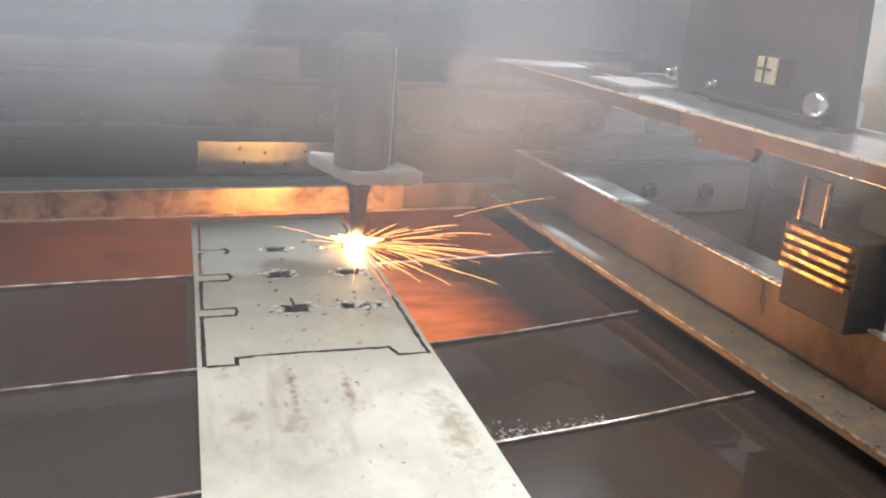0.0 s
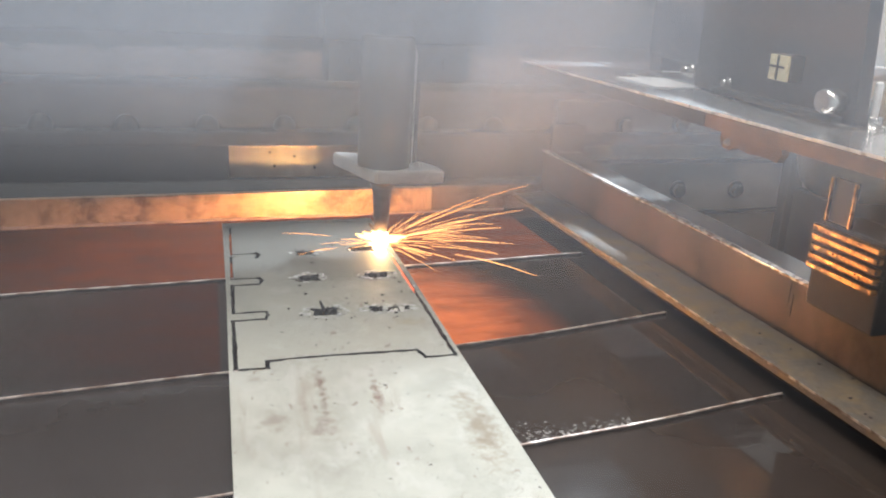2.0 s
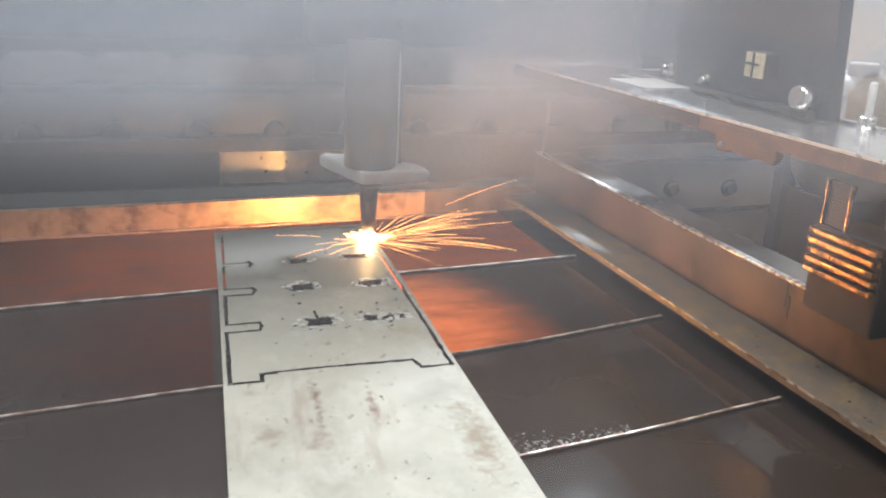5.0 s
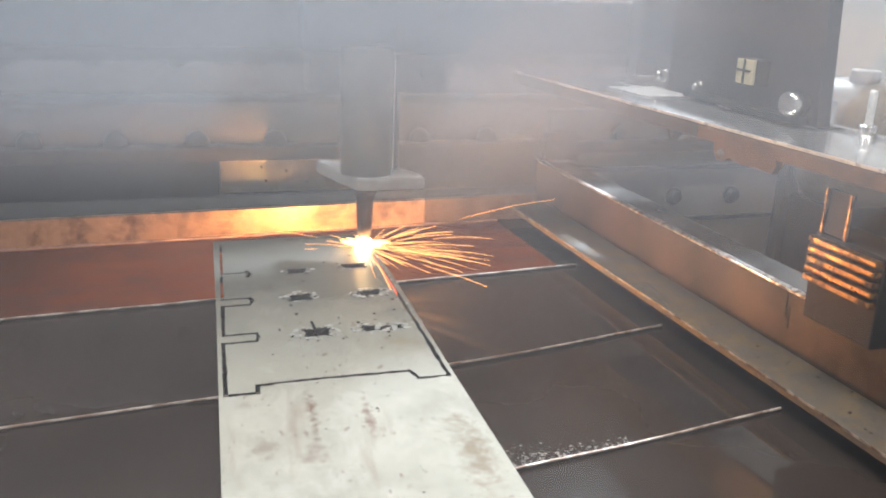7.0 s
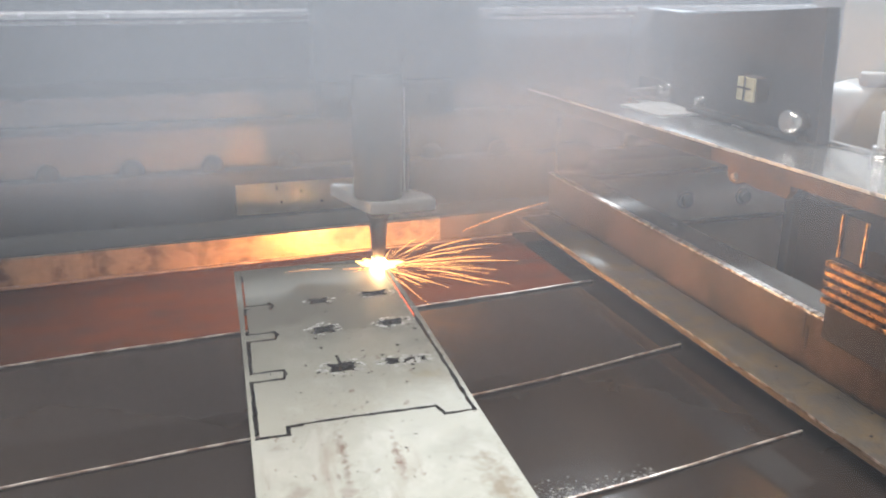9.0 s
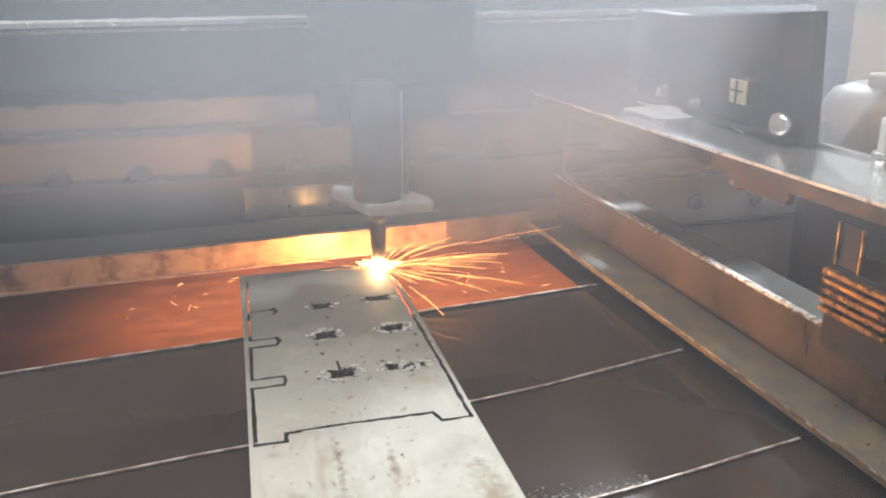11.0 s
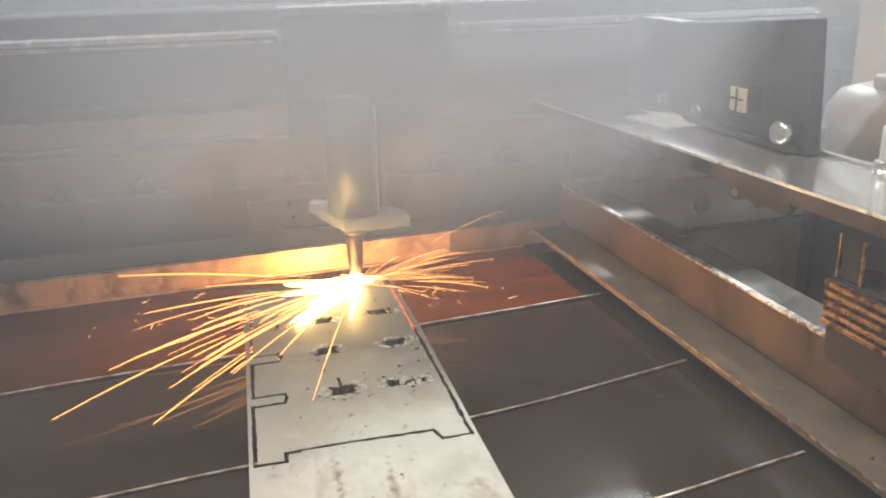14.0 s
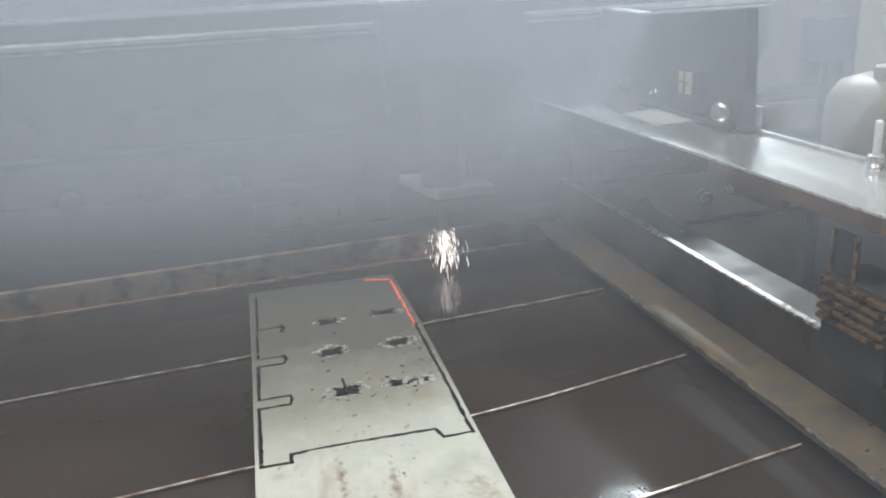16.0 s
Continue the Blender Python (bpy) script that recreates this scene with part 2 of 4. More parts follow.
# ---- the room around ----
def room():
    for name, lo, hi, m in (
        ("floor", (-4, -4, -1.0), (4, 6, -0.95), FLOOR), ("ceiling", (-4, -4, 3.0), (4, 6, 3.1), WALL),
        ("wall_north", (-4, 6, -1), (4, 6.1, 3), WALL), ("wall_south", (-4, -4.1, -1), (4, -4, 3), WALL),
        ("wall_east", (4, -4, -1), (4.1, 6, 3), WALL), ("wall_west", (-4.1, -4, -1), (-4, 6, 3), WALL)):
        tagged(part(name, box(lo, hi), m), "plain workshop " + name.split("_")[0], name.split("_")[0], kind="structure")


room()


# ---- cutting table: tray of dark water, slats, ledge, side bar and end wall ----
TILT = pose(0, 0, 0, 1.65, -1.88, -4.35)      # the work sheet and slats lie slightly askew


def strip(points, width, z0, z1):
    """A thin upright strip through points in plan."""
    bm = bmesh.new()
    rows = []
    for i, p in enumerate(points):
        a, b = Vector(points[max(i - 1, 0)]), Vector(points[min(i + 1, len(points) - 1)])
        d = (b - a).normalized()
        nrm = Vector((-d.y, d.x)) * width / 2
        p = Vector(p)
        rows.append([bm.verts.new((*(p + s * nrm), z)) for s, z in ((-1, z0), (1, z0), (1, z1), (-1, z1))])
    for a, b in zip(rows, rows[1:]):
        for k in range(4):
            bm.faces.new((a[k], a[(k + 1) % 4], b[(k + 1) % 4], b[k]))
    bm.faces.new(rows[0][::-1])
    bm.faces.new(rows[-1])
    bmesh.ops.recalc_face_normals(bm, faces=bm.faces[:])
    return bm


END_X = 0.262         # where the brighter stretch of the end wall stops


def cutting_table():
    table = thing("cutting_table", "water-filled steel cutting table with upright support slats", "cutting table")
    part("water", box((-0.75, -0.9, -0.022), (0.4055, 0.427, -0.0128)), WATER, table, "dark still water in the tray")
    part("tray", box((-0.80, -0.95, -0.20), (0.4055, 0.47, -0.15), 0.004), DARK, table)
    # slats: (offset, slope, bow) of the line y = c + a x + b x^2
    for c, a, b in ((0.0205, 0.060, 0.235), (0.209, 0.075, 0.03), (-0.128, 0.075, 0.13), (-0.285, 0.07, 0.1), (-0.44, 0.07, 0.05)):
        pts = [(-0.72 + 1.09 * k / 24, 0) for k in range(25)]
        pts = [(x, c + a * x + b * x * abs(x) + 0.0006 * math.sin(40 * x + c * 90)) for x, _ in pts]
        s = part("slat", strip(pts, 0.0013, -0.15, -0.0110), SLAT, table)
        for x in (0.03, 0.085, 0.14):
            yy = c + a * x + b * x * abs(x)
            part("tooth", box((x - 0.006, yy - 0.001, -0.0101), (x + 0.006, yy + 0.001, 0.0287 * yy + 0.033 * (x - 0.006) - 0.0064), 0.0002), SLAT, s)
        part("slat_edge", strip(pts, 0.0015, -0.0110, -0.0100), SLAT_EDGE, s, "bare worn top edge")
    ledge = part("side_ledge", box((0.3685, -0.95, 0.0), (0.4145, 0.452, 0.006), 0.0008), LEDGE, table, "dusty rust-stained flat ledge")
    part("side_wall", box((0.4055, -0.95, -0.2), (0.4145, 0.452, -0.0005)), DARK, table)
    bar = part("side_bar", box((0.415, -0.95, -0.02), (0.421, 0.452, 0.0498), 0.0008), RUST, table, "rusty upright flat bar")
    part("bright_edge", box((0.4145, -0.95, 0.0500), (0.4215, 0.452, 0.0520), 0.0007), EDGE, bar, "edge worn to bright metal")
    part("weld_tack", box((0.4136, -0.066, 0.0435), (0.4148, -0.050, 0.0462), 0.0005), CHROME, bar, "bright bare weld tack")
    for y, z0, z1 in ((-0.020, 0.030, 0.0485), (-0.0245, 0.022, 0.040)):
        part("drip_run", box((0.4143, y, z0), (0.4148, y + 0.0022, z1), 0.0002), DARK, bar, "dark rust run")
    part("ledge_arris", box((0.3680, -0.95, 0.0045), (0.3686, 0.452, 0.0062), 0.0002), LEDGE_EDGE, ledge, "thin worn arris")
    part("end_wall", strip([(-0.8, 0.361), (-0.2, 0.394), (0.1, 0.4105), (END_X, 0.4105 + 0.055 * (END_X - 0.1))], 0.008, -0.2, 0.0165), LIP, table, "orange-brown steel end wall")
    part("end_wall", strip([(END_X + 0.001, 0.4125 + 0.055 * (END_X - 0.1)), (0.4055, 0.4293)], 0.007, -0.2, 0.0160), LIP_DULL, table, "duller steel end wall")
    # thin pinkish bead added for the lit line where water meets the wall
    part("waterline_bead", strip([(-0.8, 0.3545), (-0.2, 0.3875), (0.1, 0.404), (0.353, 0.4175)], 0.004, -0.0127, -0.0105), WATERLINE, table, "pinkish bead for the lit line along the waterline")
    top = bmesh.new()
    prism(top, [(-0.8, 0.368), (0.4, 0.434), (0.46, 0.434), (0.46, 0.534), (-0.8, 0.534)], -0.03, -0.001)
    part("end_top", top, DARK, table)
    for x, y in ((-0.78, -0.92), (0.34, -0.92), (-0.78, 0.36), (0.34, 0.36)):
        part("leg", box((x, y, -0.95), (x + 0.05, y + 0.05, -0.2005), 0.003), DARK, table)
    part("channel_floor", box((0.4217, -0.95, 0.042), (0.461, 0.452, 0.048), 0.001), OILED, table, "shiny flat inside the side channel")


cutting_table()


# ---- rear cross beam with its bolts ----
def rear_beam():
    beam = thing("rear_beam", "long grey steel cross beam with rows of bolts", "beam")
    part("lower_panel", box((-0.9, 0.558, -0.03), (1.5, 0.57, 0.040), 0.001), DARK, beam)
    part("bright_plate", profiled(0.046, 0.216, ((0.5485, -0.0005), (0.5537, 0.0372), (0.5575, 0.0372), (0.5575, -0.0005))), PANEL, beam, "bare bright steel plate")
    for x, z in ((0.10, 0.012), (0.125, 0.024), (0.15, 0.010), (0.175, 0.026), (0.095, 0.029)):
        part("rivet", bolt("y", (x, 0.549 + 0.138 * z, z), 0.0016, 0.0015), DARK, beam)
    part("flange", box((-0.9, 0.535, 0.0405), (1.5, 0.60, 0.058), 0.003), DARK, beam)
    part("web", box((-0.9, 0.556, 0.0585), (1.5, 0.60, 0.108), 0.001), BEAM, beam)
    part("rib", box((-0.9, 0.545, 0.1085), (1.5, 0.60, 0.118), 0.003), DARK, beam)
    part("upper_web", box((-0.9, 0.556, 0.1185), (1.5, 0.60, 0.26), 0.001), BEAM, beam)
    part("back_plate", box((-0.9, 0.605, -0.5), (1.5, 0.625, 0.262), 0.001), DARK, beam)
    for k in range(-6, 5):
        part("bolt", dome("y", (0.021 + 0.0915 * k, 0.556, 0.0615), 0.0135, 0.013), BOLT_BLACK, beam)
    for k in range(-6, 2):
        part("bolt", dome("y", (0.0 + 0.0905 * k, 0.556, 0.158), 0.0120, 0.012), BOLT_BLACK, beam)
    return beam


rear_beam()


def rear_frame():
    f = thing("machine_frame", "grey machine frame plate with two rows of bolts", "machine frame")
    part("plate", box((0.47, 0.54, -0.5), (1.4, 0.5555, 0.10), 0.002), BEAM, f)
    part("groove", box((0.47, 0.534, 0.015), (1.4, 0.5395, 0.021), 0.001), DARK, f)
    part("groove", box((0.47, 0.534, -0.060), (1.4, 0.5395, -0.054), 0.001), DARK, f)
    for x, z in ((0.571, 0.068), (0.659, 0.069), (0.747, 0.069), (0.573, -0.024), (0.669, -0.024), (0.765, -0.025), (0.858, -0.022)):
        part("bolt", bolt("y", (x, 0.54, z), 0.0095, 0.011), DARK, f)
    part("rusty_lug", box((0.461, 0.53, 0.033), (0.510, 0.5395, 0.070), 0.002), RUST, f)


rear_frame()


# ---- side rail shelf on which the gantry runs ----
def askew(near, far, y0, y1, z0, z1):
    """A flat bar along the table whose two long sides run slightly askew; near and far give x at y = 0."""
    bm = bmesh.new()
    prism(bm, [(near - 0.064 * y0, y0), (far - 0.064 * y0, y0), (far - 0.064 * y1, y1), (near - 0.064 * y1, y1)], z0, z1)
    bmesh.ops.bevel(bm, geom=bm.edges[:], offset=0.0004, segments=2, affect="EDGES")
    return bm


def side_rail():
    r = thing("side_rail", "machined steel rail shelf with a worn bright edge", "rail")
    part("shelf", askew(0.383, 0.470, -0.9, 0.40, 0.153, 0.165), SHELF, r)
    part("bright_edge", askew(0.3818, 0.3829, -0.9, 0.40, 0.1628, 0.1652), SHELF_EDGE, r, "front edge worn to bright metal")
    # front face has its light painted in: orange where lit, dark where unlit
    part("front_face", askew(0.3820, 0.3829, -0.9, 0.070, 0.1515, 0.1626), LIT_RUST, r, "front face coloured orange where flame light falls")
    part("front_face", askew(0.3820, 0.3829, 0.0705, 0.40, 0.1515, 0.1626), DARK, r, "front face coloured dark where it is unlit")
    lug = bmesh.new()       # torn-edged plate
    prism(lug, [(-0.014, 0.1512), (0.054, 0.1512), (0.055, 0.146), (0.051, 0.1385), (0.043, 0.1375), (0.036, 0.1415), (0.020, 0.1395), (0.004, 0.1405), (-0.012, 0.1395), (-0.016, 0.146)], -0.003, 0.003)
    for v in lug.verts:
        v.co = Vector((0.3905 + v.co.z - 0.064 * v.co.x, v.co.x, v.co.y))
    bmesh.ops.recalc_face_normals(lug, faces=lug.faces[:])
    lug = part("lip_plate", lug, LIT_RUST, r, "ragged rusty plate under the shelf")
    part("screw", bolt("x", (0.3848, 0.045, 0.1435), 0.0026, 0.003), CHROME, lug)
    part("flange", askew(0.4706, 0.477, -0.9, 0.40, 0.13, 0.1675), SHELF, r)
    return r


side_rail()
sheet = tagged(part("white_rectangle", box((-0.026, -0.034, 0), (0.026, 0.034, 0.0008)), FLAT_WHITE), "thin white rectangle flat on the steel rail shelf", "sheet")
sheet.matrix_basis = pose(0.427, 0.229, 0.1655, 0, 0, 4)


# ---- work sheet with the cut outline ----
def kerf(bm, pts, w, jitter=0.0005):
    """A cutter along a path: overlapping short slots of slightly uneven width."""
    for (x0, y0), (x1, y1) in zip(pts, pts[1:]):
        n = max(1, int(math.hypot(x1 - x0, y1 - y0) / 0.005))
        d = Vector((x1 - x0, y1 - y0)).normalized()
        s = Vector((-d.y, d.x))
        left, right = [], []
        for k in range(n + 1):
            p = Vector((x0, y0)).lerp(Vector((x1, y1)), k / n)
            if k == 0:
                p -= d * w / 2
            if k == n:
                p += d * w / 2
            left.append(p + s * (w / 2 + random.uniform(-jitter, jitter)))
            right.append(p - s * (w / 2 + random.uniform(-jitter, jitter)))
        prism(bm, left + right[::-1])


def carved(name, bm, cutters, mats):
    """The solid of bm less the cutters, as one mesh."""
    me = bpy.data.meshes.new(name)
    bm.to_mesh(me)
    bm.free()
    for m in mats:
        me.materials.append(m)
    ob = new(name, me)
    spare = []
    for cut in cutters:
        cme = bpy.data.meshes.new("cut")
        cut.to_mesh(cme)
        cut.free()
        for m in mats:
            cme.materials.append(m)
        for p in cme.polygons:
            p.material_index = 1
        c = new("cut", cme)
        spare.append(c)
        mod = ob.modifiers.new("cut", "BOOLEAN")
        mod.operation, mod.object, mod.solver = "DIFFERENCE", c, "EXACT"
        mod.use_self = True
    done = bpy.data.meshes.new_from_object(ob.evaluated_get(bpy.context.evaluated_depsgraph_get()))
    ob.modifiers.clear()
    ob.data = done
    for c in spare:
        data = c.data
        bpy.data.objects.remove(c)
        bpy.data.meshes.remove(data)
    return ob


def ragged(cx, cy, w, h, bites=0.35):
    """A pierced slot with flared corners and ragged rim."""
    pts = []
    for k in range(22):
        a = 2 * math.pi * k / 22
        x, y = math.cos(a), math.sin(a)
        m = max(abs(x), abs(y))
        x, y = x / m, y / m
        pinch = 1 - bites * (1 - min(abs(x), abs(y)))
        pts.append((cx + w / 2 * x * (pinch if abs(x) >= abs(y) else 1), cy + h / 2 * y * (pinch if abs(y) >= abs(x) else 1) + random.uniform(-1, 1) * h * 0.06))
    return pts


def work_sheet():
    bm = bmesh.new()        # the bar narrows a little towards its far end
    prism(bm, [(-0.0045, -0.46), (0.170, -0.46), (0.158, -0.10), (0.1540, 0.0), (0.1512, 0.09), (0.1478, 0.19), (0.1425, 0.28), (0.1395, 0.3175), (-0.006, 0.3175), (-0.0045, 0.14)], -0.006, 0.0)
    bmesh.ops.bevel(bm, geom=bm.edges[:], offset=0.0006, segments=2, profile=0.6, affect="EDGES")
    a = bmesh.new()
    # outline: left comb side, then the notched near edge and the long side
    kerf(a, [(0.001, 0.300), (0.001, 0.226), (0.022, 0.226)], 0.0022)
    kerf(a, [(0.004, 0.219), (0.0008, 0.219), (0.0005, 0.166), (0.0215, 0.166)], 0.0024)
    kerf(a, [(0.0215, 0.152), (0.0005, 0.152), (0.0002, 0.095), (0.0225, 0.095)], 0.0028)
    kerf(a, [(0.0225, 0.081), (0.0, 0.081), (0.0, 0.0), (0.0205, 0.0), (0.021, 0.0105), (0.030, 0.0105)], 0.0032)
    b = bmesh.new()
    kerf(b, [(0.0295, 0.0118), (0.075, 0.0125), (0.124, 0.0118), (0.1285, 0.0), (0.1495, 0.0), (0.1458, 0.098), (0.1425, 0.175), (0.1362, 0.299)], 0.0028, 0.0007)
    c = bmesh.new()
    for cx, cy in ((0.0225, 0.160), (0.0238, 0.088), (0.0225, 0.2225)):
        kerf(c, [(cx, cy + 0.007), (cx + 0.002, cy), (cx, cy - 0.007)], 0.003, 0.0008)
    for cx, cy, w, h in ((0.066, 0.222, 0.018, 0.012), (0.117, 0.226, 0.024, 0.013), (0.063, 0.160, 0.019, 0.015), (0.121, 0.159, 0.020, 0.013), (0.069, 0.088, 0.022, 0.016), (0.112, 0.088, 0.020, 0.011), (0.127, 0.087, 0.016, 0.008)):
        prism(c, ragged(cx, cy, w * 1.15, h * 1.1))
    kerf(c, [(0.068, 0.095), (0.067, 0.108)], 0.003)
    kerf(c, [(0.060, 0.3105), (0.110, 0.3090), (0.132, 0.3025)], 0.0012)
    ob = carved("work_sheet", bm, [a, b, c], [STEEL, KERF])
    ob.matrix_basis = TILT
    tagged(ob, "pale stained steel flat bar with a cut comb outline and slots", "steel sheet")
    return ob


WORK = work_sheet()


def spatter():
    """Loose dross grains and splashes round the slots."""
    bm = bmesh.new()
    spots = ((0.066, 0.222), (0.117, 0.226), (0.063, 0.160), (0.121, 0.159), (0.069, 0.088), (0.120, 0.088))
    for k in range(230):
        cx, cy = random.choice(spots)
        s = random.choice((0.007, 0.010, 0.014, 0.030))
        x, y = random.gauss(cx, s), random.gauss(cy, s * 0.8)
        if not (0.004 < x < 0.147 and 0.02 < y < 0.30):
            continue
        r = 0.0003 + 0.0012 * random.random() ** 2.2
        one = bmesh.new()
        bmesh.ops.create_icosphere(one, subdivisions=1, radius=r)
        for v in one.verts:
            v.co = Vector((v.co.x * random.uniform(0.8, 1.6) + x, v.co.y + y, v.co.z * 0.5 + r * 0.3))
        join(bm, one)
    ob = part("dross_grains", bm, KERF, WORK)
    tagged(ob, "dark grains of dross round the slots", kind="stuff")


spatter()


def dross_rims():
    """Pale splashed dross heaped round each pierced slot and along the near cut."""
    rnd = random.Random(12)
    bm = bmesh.new()

    def lump(x, y, r):
        one = bmesh.new()
        bmesh.ops.create_icosphere(one, subdivisions=1, radius=r)
        for v in one.verts:
            j = rnd.uniform(0.7, 1.35)
            v.co = Vector((v.co.x * 1.4 * j + x, v.co.y * j + y, v.co.z * 0.38 + 0.0001))
        join(bm, one)

    for cx, cy, w, h, n in ((0.066, 0.222, 0.020, 0.013, 5), (0.117, 0.226, 0.027, 0.014, 7), (0.063, 0.160, 0.022, 0.017, 20), (0.121, 0.159, 0.023, 0.014, 30), (0.069, 0.088, 0.026, 0.018, 38), (0.112, 0.088, 0.023, 0.013, 32), (0.127, 0.087, 0.018, 0.010, 28)):
        for k in range(n):
            a = rnd.uniform(0, 6.28)
            q = rnd.uniform(1.0, 1.5)
            lump(cx + w / 2 * q * math.cos(a), cy + h / 2 * q * math.sin(a), rnd.uniform(0.0006, 0.0021))
    for k in range(44):
        x = rnd.uniform(0.03, 0.124)
        lump(x, 0.0145 + rnd.uniform(-0.0004, 0.001), rnd.uniform(0.0004, 0.0011))
    for k in range(90):
        y = rnd.uniform(0.0, 0.29)
        lump(0.1495 - 0.0385 * y - 0.02 * y * y + rnd.choice((-0.0023, 0.0022)) + rnd.uniform(-0.0004, 0.0004), y, rnd.uniform(0.0003, 0.0009))
    tagged(part("dross_rim", bm, DROSS, WORK), "pale splashed dross round the slots", kind="stuff")


DROSS = surface("pale_dross", (0.58, 0.57, 0.54), (0.30, 0.29, 0.27), 0.3, 0.5, 200, 600)
dross_rims()


def ledge_crumbs():
    """Rust flakes and slag crumbs that lie on the ledge."""
    rnd = random.Random(15)
    bm = bmesh.new()
    for k in range(110):
        x, y = rnd.uniform(0.370, 0.413), rnd.uniform(-0.25, 0.40)
        r = 0.0003 + 0.0010 * rnd.random() ** 4
        one = bmesh.new()
        bmesh.ops.create_icosphere(one, subdivisions=1, radius=r)
        for v in one.verts:
            v.co = Vector((v.co.x * rnd.uniform(0.8, 1.8) + x, v.co.y * rnd.uniform(0.8, 1.6) + y, v.co.z * 0.5 + 0.0062))
        join(bm, one)
    tagged(part("rust_crumbs", bm, SLAT), "dark rust flakes and slag crumbs on the ledge", "crumbs", kind="stuff")


ledge_crumbs()


# ---- gantry: leg carriage and beam, which travel together ----
def gantry():
    g = thing("gantry", "blue-grey moving gantry with guide rail and leg carriage", "gantry")
    leg = bmesh.new()       # upright plate with a sloping head
    near_side, far_side = ([leg.verts.new((x, y, z)) for y, z in ((-0.030, 0.1668), (0.185, 0.1668), (0.185, 0.2525), (-0.022, 0.2715))] for x in (0.450, 0.462))
    for k in range(4):
        leg.faces.new((near_side[k], near_side[(k + 1) % 4], far_side[(k + 1) % 4], far_side[k]))
    leg.faces.new(near_side[::-1])
    leg.faces.new(far_side)
    bmesh.ops.recalc_face_normals(leg, faces=leg.faces[:])
    part("leg_plate", leg, LEG_PAINT, g)
    part("foot", box((0.438, -0.02, 0.1668), (0.4495, 0.14, 0.1725), 0.002), DARK, g)
    stop = part("end_stop", box((0.4625, -0.024, 0.1678), (0.472, -0.008, 0.1865), 0.001), SHELF, g, "small bare steel stop block")
    part("screw", bolt("x", (0.4625, -0.016, 0.178), 0.0028, 0.003), CHROME, stop)
    part("knob", lathe([(0.0070, 0.0), (0.0070, 0.006), (0.0098, 0.0065), (0.0098, 0.015), (0.0084, 0.0185)], 28, "x", (0.4495, -0.014, 0.183)), CHROME, g, "round chrome knob")
    part("bolt", bolt("x", (0.4495, 0.130, 0.177), 0.004, 0.007), CHROME, g)
    part("bolt", bolt("x", (0.4495, 0.192, 0.180), 0.005, 0.010), CHROME, g)
    # shading of the plug put into colour: bright lit face, brown shaded body
    plug = part("plug", box((0.4365, 0.034, 0.190), (0.4497, 0.058, 0.211), 0.0015), PLUG_SHADE, g, "plug with its lit face coloured bright and its shaded body brown")
    part("face_plate", box((0.434, 0.0345, 0.1905), (0.4363, 0.0575, 0.2105), 0.0006), PLUG_LIT, plug, "plug face coloured bright as lit")
    part("wire", box((0.4325, 0.038, 0.2005), (0.4338, 0.056, 0.2022), 0.0004), DARK, plug)
    part("wire", box((0.4325, 0.0455, 0.191), (0.4338, 0.0472, 0.2105), 0.0004), DARK, plug)
    part("beam", box((-0.9, 0.285, 0.190), (0.69, 0.37, 0.275), 0.004), GANTRY, g)
    part("under_beam", box((-0.9, 0.30, 0.176), (0.69, 0.36, 0.1895), 0.002), DARK, g)
    part("guide_rail", profiled(-0.9, 0.685, ((0.272, 0.2495), (0.272, 0.2538), (0.2722, 0.2541), (0.2785, 0.2557), (0.2848, 0.2557), (0.2848, 0.2495))), RAIL, g, "polished guide rail")
    rack = part("gear_rack", box((-0.9, 0.279, 0.2435), (0.685, 0.2848, 0.2465), 0.0004), RAIL, g, "toothed rack")
    part("strut", box((0.455, 0.186, 0.185), (0.475, 0.284, 0.255), 0.002), GANTRY, g)
    foot = part("cross_foot", box((0.4580, 0.262, 0.1699), (0.5154, 0.284, 0.1903), 0.0006), GANTRY, g, "cross foot between beam and leg")
    # pale strips paint in the thin highlight lines along the foot
    part("bright_edge", box((0.4536, 0.2605, 0.1888), (0.5154, 0.2618, 0.1900), 0.0003), SHELF_EDGE, foot)
    part("bright_edge", box((0.4580, 0.2605, 0.1701), (0.4993, 0.2618, 0.1714), 0.0003), SHELF_EDGE, foot)
    return g


GANTRY_THING = gantry()


